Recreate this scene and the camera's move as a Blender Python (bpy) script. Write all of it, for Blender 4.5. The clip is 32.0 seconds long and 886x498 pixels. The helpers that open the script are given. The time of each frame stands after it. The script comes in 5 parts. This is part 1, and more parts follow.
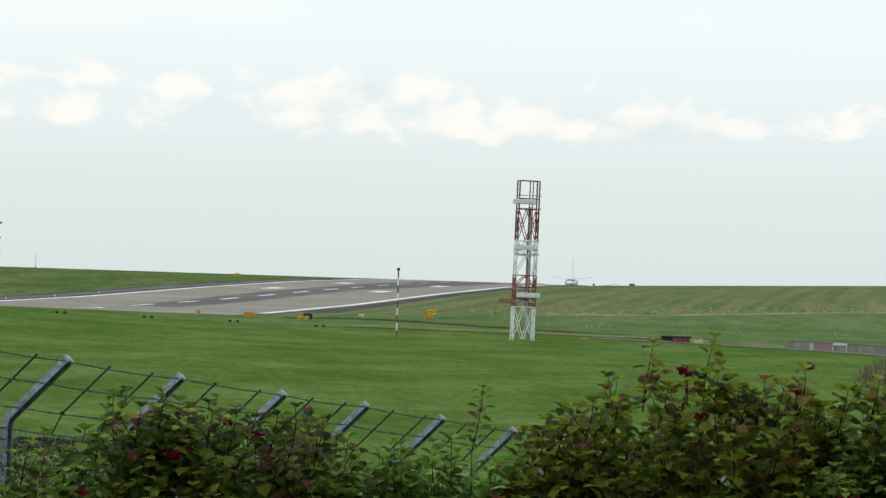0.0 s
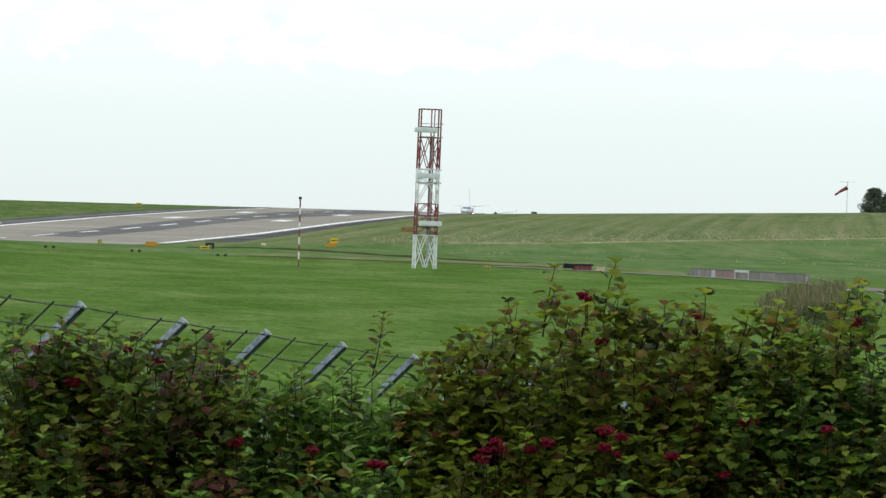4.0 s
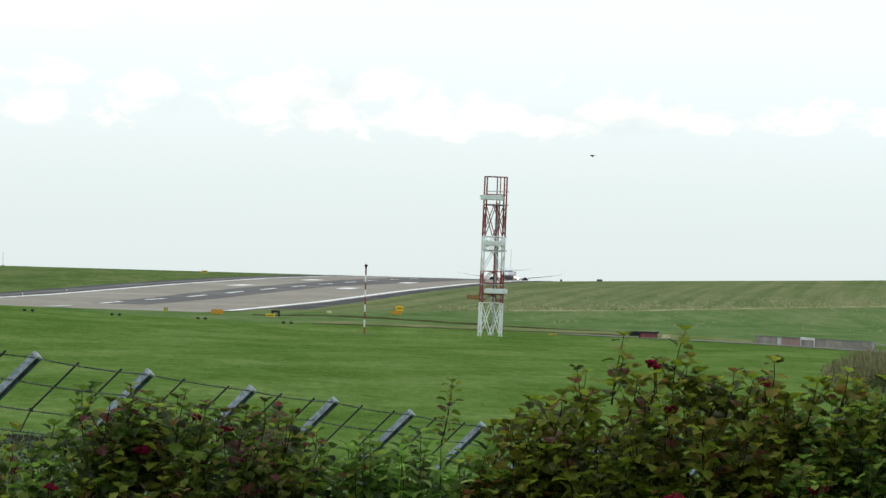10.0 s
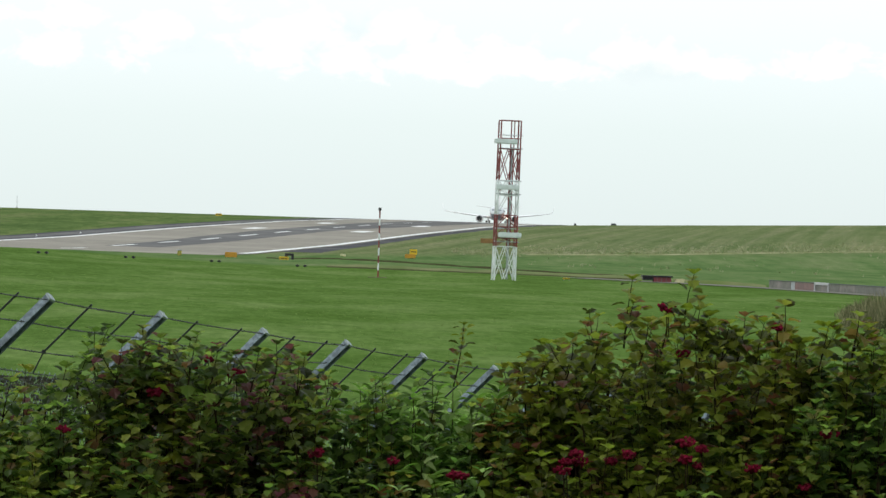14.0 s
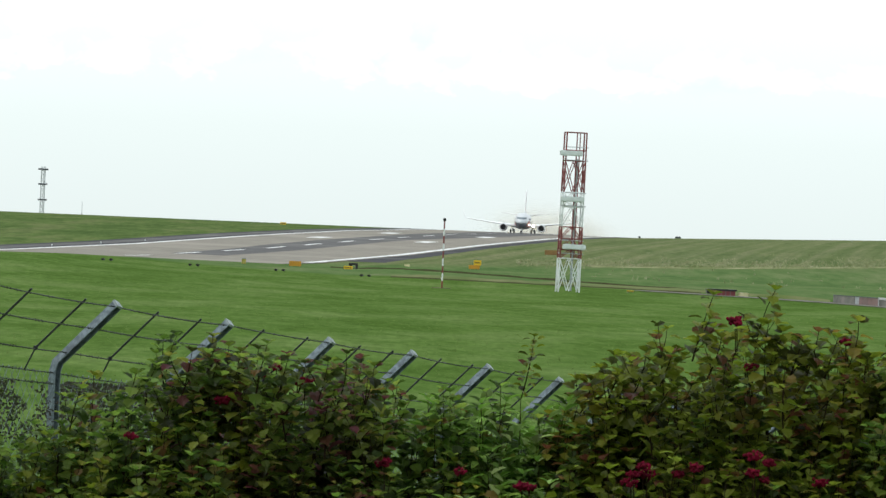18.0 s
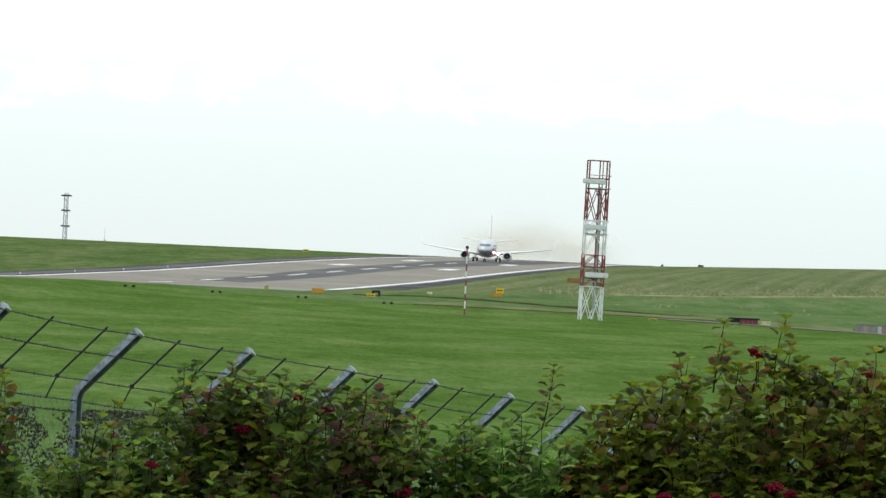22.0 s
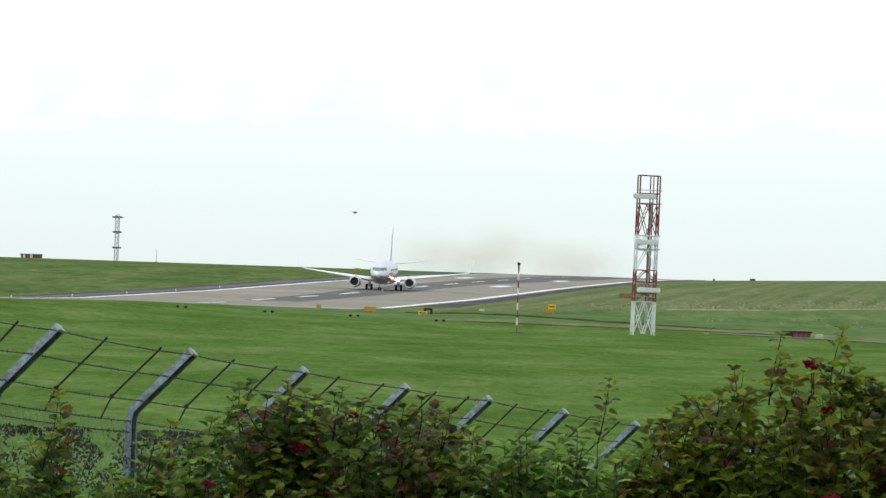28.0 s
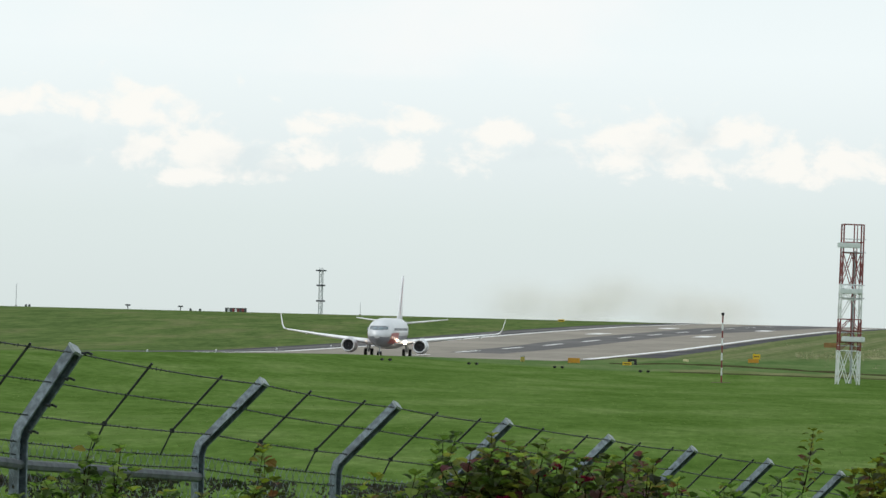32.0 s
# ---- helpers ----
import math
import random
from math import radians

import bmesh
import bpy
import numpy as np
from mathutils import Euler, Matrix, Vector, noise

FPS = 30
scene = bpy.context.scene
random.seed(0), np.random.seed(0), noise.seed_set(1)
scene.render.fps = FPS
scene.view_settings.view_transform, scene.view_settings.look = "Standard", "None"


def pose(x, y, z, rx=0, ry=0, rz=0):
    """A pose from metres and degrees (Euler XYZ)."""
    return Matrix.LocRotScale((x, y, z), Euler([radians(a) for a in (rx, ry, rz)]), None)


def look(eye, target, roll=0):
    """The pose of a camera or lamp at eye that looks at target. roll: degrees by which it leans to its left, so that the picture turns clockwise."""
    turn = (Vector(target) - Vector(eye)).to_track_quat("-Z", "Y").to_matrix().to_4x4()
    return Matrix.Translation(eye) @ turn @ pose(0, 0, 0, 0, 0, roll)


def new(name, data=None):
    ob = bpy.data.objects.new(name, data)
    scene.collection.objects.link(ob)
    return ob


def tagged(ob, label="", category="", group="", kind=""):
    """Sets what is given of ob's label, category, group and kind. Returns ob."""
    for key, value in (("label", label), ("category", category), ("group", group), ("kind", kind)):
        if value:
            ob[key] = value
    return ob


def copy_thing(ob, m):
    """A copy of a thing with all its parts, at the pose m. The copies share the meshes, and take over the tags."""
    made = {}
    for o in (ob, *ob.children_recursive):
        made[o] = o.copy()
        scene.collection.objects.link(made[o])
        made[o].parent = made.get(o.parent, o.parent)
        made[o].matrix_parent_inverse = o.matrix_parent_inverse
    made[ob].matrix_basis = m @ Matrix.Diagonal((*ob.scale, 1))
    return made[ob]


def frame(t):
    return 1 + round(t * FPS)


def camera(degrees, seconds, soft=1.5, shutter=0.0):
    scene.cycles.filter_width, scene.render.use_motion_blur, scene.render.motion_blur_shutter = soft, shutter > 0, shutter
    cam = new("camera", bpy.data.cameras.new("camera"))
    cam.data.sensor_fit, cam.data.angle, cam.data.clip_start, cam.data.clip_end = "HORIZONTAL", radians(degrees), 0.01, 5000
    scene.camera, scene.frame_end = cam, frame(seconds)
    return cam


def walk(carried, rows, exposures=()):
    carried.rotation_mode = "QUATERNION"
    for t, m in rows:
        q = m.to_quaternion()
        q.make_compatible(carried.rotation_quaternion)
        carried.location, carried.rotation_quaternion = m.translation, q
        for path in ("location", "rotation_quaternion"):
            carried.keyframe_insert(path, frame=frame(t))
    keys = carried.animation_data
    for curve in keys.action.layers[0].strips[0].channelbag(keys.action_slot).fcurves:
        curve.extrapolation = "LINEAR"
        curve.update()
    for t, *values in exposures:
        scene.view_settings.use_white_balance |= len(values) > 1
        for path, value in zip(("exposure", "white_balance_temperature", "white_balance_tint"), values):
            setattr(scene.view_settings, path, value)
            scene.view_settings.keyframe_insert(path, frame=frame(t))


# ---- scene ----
EYE = 4.4
cam = camera(9.436, 32.0, 1.5)
# seconds, turn to the right, tilt up, lean, in degrees; sway to the right and up, in metres
TURNS = [
    (0, 0.502, 0.425, 1.89, 0.012, 0.009), (0.5, 0.571, 0.586, 1.80, 0.014, 0.007), (1, 0.915, 0.144, 1.86, 0.016, 0.005), (1.5, 1.243, -0.037, 1.79, 0.019, 0.005),
    (2, 1.533, -0.029, 1.83, 0.022, 0.005), (2.5, 1.459, -0.096, 1.87, 0.024, 0.004), (4.5, 1.597, -0.326, 1.63, 0.021, -0.005), (5, 1.574, -0.464, 1.92, 0.016, -0.007),
    (5.5, 1.324, -1.061, 1.82, 0.014, -0.007), (6, 1.324, -1.143, 1.82, 0.017, -0.007), (6.5, 1.242, -1.045, 1.73, 0.021, -0.005), (6.6, 1.228, -0.700, 1.65, 0.021, -0.004),
    (6.7, 1.213, -0.383, 1.58, 0.021, -0.003), (6.8, 1.199, -0.090, 1.50, 0.021, -0.002), (6.9, 1.184, 0.068, 1.43, 0.021, -0.001), (7, 1.171, 0.323, 1.35, 0.022, -0.000),
    (7.1, 1.179, 0.568, 1.35, 0.021, 0.000), (7.2, 1.187, 0.931, 1.34, 0.020, 0.000), (7.3, 1.195, 1.029, 1.34, 0.019, 0.001), (7.4, 1.204, 1.102, 1.33, 0.019, 0.001),
    (7.5, 1.212, 1.144, 1.32, 0.018, 0.002), (7.6, 1.218, 1.101, 1.34, 0.017, 0.001), (7.7, 1.224, 1.052, 1.37, 0.017, 0.001), (7.8, 1.229, 0.977, 1.38, 0.016, 0.001),
    (7.9, 1.236, 0.903, 1.40, 0.016, 0.000), (8, 1.242, 0.748, 1.42, 0.015, 0.000), (8.1, 1.250, 0.633, 1.44, 0.015, -0.000), (8.2, 1.258, 0.414, 1.48, 0.015, -0.001),
    (8.3, 1.268, 0.270, 1.51, 0.014, -0.001), (8.5, 1.284, 0.199, 1.58, 0.013, -0.002), (9, 1.110, -0.202, 1.59, 0.010, -0.003), (9.5, 0.798, -0.171, 1.64, 0.008, -0.003),
    (10, 0.851, 0.397, 1.65, 0.008, -0.002), (10.5, 0.846, 0.352, 1.82, 0.008, -0.002), (11, 0.833, 0.279, 1.80, 0.007, -0.003), (11.5, 0.822, 0.234, 1.87, 0.008, -0.005),
    (12, 0.878, 0.155, 1.86, 0.007, -0.006), (12.5, 0.863, 0.043, 1.83, 0.008, -0.005), (13, 0.769, -0.093, 1.91, 0.012, -0.005), (13.5, 0.721, -0.213, 1.83, 0.018, -0.005),
    (15.5, 0.692, -0.184, 2.09, -0.011, -0.000), (16, 0.609, -0.236, 2.33, -0.013, 0.000), (16.2, 0.499, -0.204, 2.33, -0.014, 0.000), (16.5, 0.450, -0.226, 2.33, -0.016, 0.000),
    (17, 0.066, -0.017, 2.34, -0.017, -0.001), (17.5, 0.050, -0.027, 2.49, -0.014, -0.003), (18, 0.033, -0.118, 2.45, -0.010, -0.006), (18.5, 0.048, -0.061, 2.43, -0.006, -0.006),
    (19, 0.064, -0.036, 2.52, -0.007, -0.003), (19.5, 0.114, 0.003, 2.43, -0.010, -0.001), (20, 0.002, 0.065, 2.31, -0.008, -0.001), (20.5, -0.042, -0.000, 2.34, -0.002, -0.000),
    (21, -0.049, 0.041, 2.41, -0.002, 0.001), (21.5, -0.166, 0.083, 2.61, -0.004, 0.004), (22, -0.222, 0.165, 2.65, -0.005, 0.006), (22.5, -0.174, 0.265, 2.43, -0.006, 0.006),
    (23, -0.169, 0.370, 2.65, -0.008, 0.005), (23.5, -0.226, 0.404, 2.68, -0.009, 0.005), (24, -0.299, 0.436, 2.42, -0.009, 0.006), (24.5, -0.426, 0.503, 2.49, -0.011, 0.008),
    (26.5, -0.539, 0.450, 2.29, -0.018, 0.001), (27, -0.693, 0.395, 2.10, -0.019, 0.001), (27.5, -0.779, 0.303, 2.05, -0.017, -0.000), (28, -0.777, 0.327, 1.94, -0.014, 0.000),
    (28.5, -0.736, 0.587, 1.92, -0.014, 0.002), (29, -0.733, 1.096, 1.87, -0.016, 0.003), (29.5, -0.746, 0.981, 2.05, -0.018, 0.002), (30, -1.425, 0.939, 2.18, -0.020, -0.000),
    (30.5, -1.927, 0.900, 1.79, -0.018, 0.000), (31, -2.234, 0.821, 1.70, -0.013, 0.002), (31.5, -2.597, 0.796, 1.43, -0.010, 0.002), (32, -2.964, 0.812, 1.48, -0.008, 0.002),
]
walk(cam, [(t, pose(sx, 0, EYE + sz, 90 + p, 0, -y) @ pose(0, 0, 0, 0, 0, r)) for t, y, p, r, sx, sz in TURNS],
     [(0, -0.05), (2.5, 0.0), (4.5, 0.2), (5, 0.25), (5.5, 0.55), (6, 1.0), (7.0, 1.25), (7.4, 0.8), (7.8, 0.25), (8.2, 0.08), (9, 0.08), (13, 0.12), (20, 0.2), (28.3, 0.2), (29.3, 0.05), (32, -0.08)])

# ---- sky and sun ----
world = bpy.data.worlds.new("sky")
scene.world = world
world.use_nodes = True
wn, wl = world.node_tree.nodes, world.node_tree.links
wn.clear()
SUN_EL, SUN_AZ = radians(42), radians(285)


def node(nodes, kind, **inputs):
    n = nodes.new(kind)
    for key, value in inputs.items():
        n.inputs[key.replace("_", " ")].default_value = value
    return n


sky = wn.new("ShaderNodeTexSky")
sky.sky_type, sky.sun_disc, sky.sun_elevation, sky.sun_rotation = "NISHITA", False, SUN_EL, SUN_AZ
sky.air_density, sky.dust_density = 1.0, 2.5
bg_sky = node(wn, "ShaderNodeBackground", Strength=0.09)
wl.new(sky.outputs[0], bg_sky.inputs[0])
coord = wn.new("ShaderNodeTexCoord")
stretch = wn.new("ShaderNodeMapping")
stretch.inputs["Scale"].default_value = (1, 1, 1.5)
wl.new(coord.outputs["Generated"], stretch.inputs[0])
sep = wn.new("ShaderNodeSeparateXYZ")
wl.new(coord.outputs["Generated"], sep.inputs[0])


def ramp_of(nodes, stops):
    r = nodes.new("ShaderNodeValToRGB")
    e = r.color_ramp.elements
    e[0].position, e[0].color = stops[0][0], (*stops[0][1], 1)
    e[1].position, e[1].color = stops[-1][0], (*stops[-1][1], 1)
    for pos, col in stops[1:-1]:
        e.new(pos).color = (*col, 1)
    return r


def cloud_layer(scale, detail, floor, seed, soft):
    """Noise that has to pass a floor which changes with height over the horizon."""
    tex = node(wn, "ShaderNodeTexNoise", Scale=scale, Detail=detail, Roughness=0.58, Distortion=0.2)
    tex.noise_dimensions = "4D"
    tex.inputs["W"].default_value = seed
    wl.new(stretch.outputs[0], tex.inputs["Vector"])
    thr = ramp_of(wn, [(p, (v, v, v)) for p, v in floor])
    wl.new(sep.outputs[2], thr.inputs[0])
    sub = wn.new("ShaderNodeMath")
    sub.operation = "SUBTRACT"
    wl.new(tex.outputs[0], sub.inputs[0])
    wl.new(thr.outputs[0], sub.inputs[1])
    mr = wn.new("ShaderNodeMapRange")
    mr.interpolation_type = "SMOOTHSTEP"
    mr.inputs["From Max"].default_value = soft
    wl.new(sub.outputs[0], mr.inputs[0])
    return mr.outputs[0]


def tint(fac, base, colour):
    m = wn.new("ShaderNodeMix")
    m.data_type = "RGBA"
    m.inputs[7].default_value = (*colour, 1)
    wl.new(fac, m.inputs[0])
    wl.new(base, m.inputs[6])
    return m.outputs[2]


veil = ramp_of(wn, [(0.0, (0.79, 0.88, 0.87)), (0.02, (0.84, 0.94, 0.93)), (0.03, (0.90, 0.99, 1.0)), (0.05, (1.0, 1.085, 1.1)), (0.2, (0.74, 0.85, 0.9)), (0.5, (0.95, 1.08, 1.14)), (1.0, (1.4, 1.56, 1.62))])
wl.new(sep.outputs[2], veil.inputs[0])
result = veil.outputs[0]


def maths(kind, a, b):
    m = wn.new("ShaderNodeMath")
    m.operation = kind
    for k, value in enumerate((a, b)):
        if isinstance(value, (int, float)):
            m.inputs[k].default_value = value
        else:
            wl.new(value, m.inputs[k])
    return m.outputs[0]


def cumulus(heaps, scale, ragged, soft, seed):
    """Heaps of cloud, each by its bearing, its height over the horizon and its half width and height; noise frays their edges."""
    tex = node(wn, "ShaderNodeTexNoise", Scale=scale, Detail=9.0, Roughness=0.6, Distortion=0.3)
    tex.noise_dimensions = "4D"
    tex.inputs["W"].default_value = seed
    wl.new(stretch.outputs[0], tex.inputs["Vector"])
    bearing = maths("DIVIDE", sep.outputs[0], maths("MAXIMUM", sep.outputs[1], 0.05))
    total = -3.0
    for u, e, w, h in heaps:
        au = maths("MULTIPLY", maths("SUBTRACT", bearing, u), 1 / w)
        ae = maths("MULTIPLY", maths("SUBTRACT", sep.outputs[2], e), 1 / h)
        # flat below, domed above
        ae = maths("MAXIMUM", ae, maths("MULTIPLY", ae, -1.5))
        near = maths("SUBTRACT", 1.0, maths("SQRT", maths("ADD", maths("POWER", maths("ABSOLUTE", au, 0), 2.0), maths("POWER", ae, 2.0)), 0))
        total = maths("MAXIMUM", total, near)
    frayed = maths("ADD", total, maths("MULTIPLY", maths("SUBTRACT", tex.outputs[0], 0.5), ragged))
    mr = wn.new("ShaderNodeMapRange")
    mr.interpolation_type = "SMOOTHSTEP"
    mr.inputs["From Min"].default_value, mr.inputs["From Max"].default_value = 0.02, soft
    wl.new(frayed, mr.inputs[0])
    return mr.outputs[0]


SHADED = ((-0.122, 0.0295, 0.014, 0.005), (-0.0311, 0.0325, 0.009, 0.005), (-0.0111, 0.0330, 0.008, 0.005), (-0.0063, 0.0358, 0.007, 0.004), (-0.135, 0.034, 0.014, 0.005), (0.052, 0.031, 0.02, 0.004), (-0.085, 0.0285, 0.012, 0.004))
HEAPS = ((-0.1335, 0.0385, 0.016, 0.0045), (-0.107, 0.0375, 0.020, 0.0065), (-0.100, 0.0315, 0.016, 0.007), (-0.094, 0.0265, 0.014, 0.003), (-0.078, 0.0300, 0.018, 0.004), (-0.059, 0.0300, 0.018, 0.0045),
         (-0.077, 0.0362, 0.007, 0.0026), (-0.059, 0.0370, 0.013, 0.0032), (-0.040, 0.0360, 0.007, 0.0034), (-0.020, 0.0362, 0.014, 0.0062), (-0.0165, 0.0308, 0.015, 0.005), (0.001, 0.0360, 0.015, 0.0068),
         (0.010, 0.0312, 0.017, 0.0062), (0.022, 0.0312, 0.016, 0.0052), (0.034, 0.0303, 0.013, 0.004), (0.0455, 0.0328, 0.012, 0.005), (0.063, 0.0315, 0.015, 0.004), (0.084, 0.0318, 0.017, 0.0045), (0.105, 0.0325, 0.017, 0.0045))
# far sunlit cumulus heads, then grey-blue shaded sides, then a high thin sheet
result = tint(cumulus(HEAPS, 105, 5.0, 0.9, 8.4), result, (1.11, 1.10, 1.05))
result = tint(maths("MULTIPLY", cumulus(SHADED, 90, 4.0, 1.2, 3.1), 0.55), result, (0.84, 0.93, 0.95))
result = tint(cloud_layer(9, 7, [(0.034, 0.9), (0.047, 0.43), (0.2, 0.43)], 2.0, 0.2), result, (1.06, 1.09, 1.09))
bg_cloud = node(wn, "ShaderNodeBackground", Strength=1.0)
wl.new(result, bg_cloud.inputs[0])
mix = node(wn, "ShaderNodeMixShader", Fac=0.9)
wl.new(bg_sky.outputs[0], mix.inputs[1])
wl.new(bg_cloud.outputs[0], mix.inputs[2])
out = wn.new("ShaderNodeOutputWorld")
wl.new(mix.outputs[0], out.inputs[0])

sun = new("sun", bpy.data.lights.new("sun", "SUN"))
sun.data.energy, sun.data.angle, sun.data.color = 0.75, radians(12), (1.0, 0.95, 0.87)
sun.matrix_world = look((0, 0, 0), (-math.sin(SUN_AZ) * math.cos(SUN_EL), -math.cos(SUN_AZ) * math.cos(SUN_EL), -math.sin(SUN_EL)))


# ---- materials ----
def paint(name, colour, second=None, scale=3.0, rough=0.6, metal=0.0, bump=0.1, fine=40.0, third=None, scale3=0.6, random=0.0):
    """Two colours blended by noise at one scale, a third at another, and a fine relief."""
    m = bpy.data.materials.new(name)
    m.use_nodes = True
    n, l = m.node_tree.nodes, m.node_tree.links
    p = n["Principled BSDF"]
    p.inputs["Roughness"].default_value, p.inputs["Metallic"].default_value = rough, metal
    p.inputs["Specular IOR Level"].default_value = 0.0 if rough > 0.87 else 0.4
    place = n.new("ShaderNodeNewGeometry") if scale3 < 0 else n.new("ShaderNodeTexCoord")
    vec = place.outputs["Position"] if scale3 < 0 else place.outputs["Object"]
    tex = node(n, "ShaderNodeTexNoise", Scale=scale, Detail=6.0)
    l.new(vec, tex.inputs["Vector"])
    ramp = n.new("ShaderNodeMapRange")
    ramp.inputs["From Min"].default_value, ramp.inputs["From Max"].default_value = 0.35, 0.65
    l.new(tex.outputs[0], ramp.inputs[0])
    mx = n.new("ShaderNodeMix")
    mx.data_type = "RGBA"
    mx.inputs[6].default_value = (*colour, 1)
    mx.inputs[7].default_value = (*(second or [c * 0.75 for c in colour]), 1)
    l.new(ramp.outputs[0], mx.inputs[0])
    result = mx.outputs[2]
    if third:
        tex3 = node(n, "ShaderNodeTexNoise", Scale=abs(scale3), Detail=3.0)
        l.new(vec, tex3.inputs["Vector"])
        r3 = n.new("ShaderNodeMapRange")
        r3.inputs["From Min"].default_value, r3.inputs["From Max"].default_value = 0.5, 0.7
        l.new(tex3.outputs[0], r3.inputs[0])
        m3 = n.new("ShaderNodeMix")
        m3.data_type = "RGBA"
        m3.inputs[7].default_value = (*third, 1)
        l.new(r3.outputs[0], m3.inputs[0])
        l.new(result, m3.inputs[6])
        result = m3.outputs[2]
    if random:
        info = n.new("ShaderNodeObjectInfo")
        hue = n.new("ShaderNodeHueSaturation")
        rr = n.new("ShaderNodeMapRange")
        rr.inputs["To Min"].default_value, rr.inputs["To Max"].default_value = 1 - random, 1 + random
        l.new(info.outputs["Random"], rr.inputs[0])
        l.new(rr.outputs[0], hue.inputs["Value"])
        l.new(result, hue.inputs["Color"])
        result = hue.outputs[0]
    l.new(result, p.inputs["Base Color"])
    if bump:
        f = node(n, "ShaderNodeTexNoise", Scale=fine, Detail=4.0)
        l.new(vec, f.inputs["Vector"])
        b = node(n, "ShaderNodeBump", Strength=bump, Distance=0.02)
        l.new(f.outputs[0], b.inputs["Height"])
        l.new(b.outputs[0], p.inputs["Normal"])
    return m


GALV = paint("galvanised", (0.20, 0.25, 0.285), (0.095, 0.125, 0.15), 34, 0.5, 0.15, 0.2, 60, (0.07, 0.09, 0.105), 9)
CUT = paint("cut_end", (0.30, 0.34, 0.355), (0.20, 0.23, 0.24), 30, 0.6)
RAIL = paint("dull_rail", (0.12, 0.135, 0.15), (0.07, 0.08, 0.09), 12, 0.8, 0.1, 0.1)
WIRE = paint("wire", (0.032, 0.036, 0.038), None, 30, 0.6, 0.4, 0)
BLACKISH = paint("black_paint", (0.02, 0.02, 0.022), None, 8, 0.5)
WHITE = paint("white_paint", (0.78, 0.80, 0.80), (0.66, 0.69, 0.69), 2, 0.5)
RED = paint("red_paint", (0.235, 0.045, 0.04), (0.16, 0.04, 0.038), 3, 0.55)
YELLOW = paint("yellow_paint", (0.75, 0.50, 0.02), (0.62, 0.42, 0.03), 4, 0.5)
ORANGE = paint("orange_paint", (0.58, 0.29, 0.02), (0.46, 0.23, 0.03), 4, 0.5)
ANTENNA = paint("antenna_cover", (0.71, 0.755, 0.745), (0.62, 0.67, 0.66), 3, 0.5)
STEEL = paint("grey_steel", (0.42, 0.46, 0.47), (0.30, 0.33, 0.34), 5, 0.5, 0.3)
MARK = paint("runway_paint", (0.80, 0.81, 0.80), (0.60, 0.60, 0.58), 0.6, 0.6, 0, 0.05, 3, (0.5, 0.5, 0.48), -0.15)
CONCRETE = paint("concrete", (0.36, 0.35, 0.32), (0.27, 0.26, 0.25), 1.2, 0.85, 0, 0.2, 20)


# ---- mesh helpers ----
def mesh_of(name, verts, faces, material, smooth=False):
    me = bpy.data.meshes.new(name)
    me.from_pydata(verts, [], faces)
    me.materials.append(material)
    if smooth:
        me.shade_smooth()
    return me


def part(name, bm, material, parent=None, label=""):
    """Links a bmesh as one mesh object under a thing or a part."""
    me = bpy.data.meshes.new(name)
    bm.to_mesh(me)
    bm.free()
    me.materials.append(material)
    ob = new(name, me)
    ob.parent = parent
    return tagged(ob, label) if label else ob


def thing(name, m, label, category, group="", kind=""):
    ob = new(name)
    ob.matrix_basis = m
    return tagged(ob, label, category, group, kind)


def box(bm, x0, x1, y0, y1, z0, z1, m=None, bevel=0.0):
    r = bmesh.ops.create_cube(bm, size=1)
    vs = r["verts"]
    for v in vs:
        v.co = Vector((x0 + (v.co.x + 0.5) * (x1 - x0), y0 + (v.co.y + 0.5) * (y1 - y0), z0 + (v.co.z + 0.5) * (z1 - z0)))
    if bevel:
        es = list({e for v in vs for e in v.link_edges})
        vs = list({v for f in bmesh.ops.bevel(bm, geom=es, offset=bevel, segments=2, affect="EDGES")["faces"] for v in f.verts} | {v for v in vs if v.is_valid})
    if m:
        bmesh.ops.transform(bm, matrix=m, verts=vs)
    return bm


def rod(bm, a, b, r0, r1=None, sides=8, cap=True):
    """A round bar from a to b."""
    a, b = Vector(a), Vector(b)
    d = b - a
    turn = d.to_track_quat("Z", "Y").to_matrix()
    r1 = r0 if r1 is None else r1
    rings = []
    for p, r in ((a, r0), (b, r1)):
        rings.append([bm.verts.new(p + turn @ Vector((r * math.cos(2 * math.pi * i / sides), r * math.sin(2 * math.pi * i / sides), 0))) for i in range(sides)])
    for i in range(sides):
        bm.faces.new((rings[0][i], rings[0][(i + 1) % sides], rings[1][(i + 1) % sides], rings[1][i]))
    if cap:
        bm.faces.new(rings[0][::-1])
        bm.faces.new(rings[1])
    return bm


def loft(bm, rings, closed=True, caps=True):
    """Skins rings of points, each a list of the same length."""
    vs = [[bm.verts.new(p) for p in ring] for ring in rings]
    n = len(vs[0])
    for a, b in zip(vs, vs[1:]):
        for i in range(n if closed else n - 1):
            bm.faces.new((a[i], a[(i + 1) % n], b[(i + 1) % n], b[i]))
    if caps:
        bm.faces.new(vs[0][::-1])
        bm.faces.new(vs[-1])
    for f in bm.faces:
        f.smooth = True
    return bm


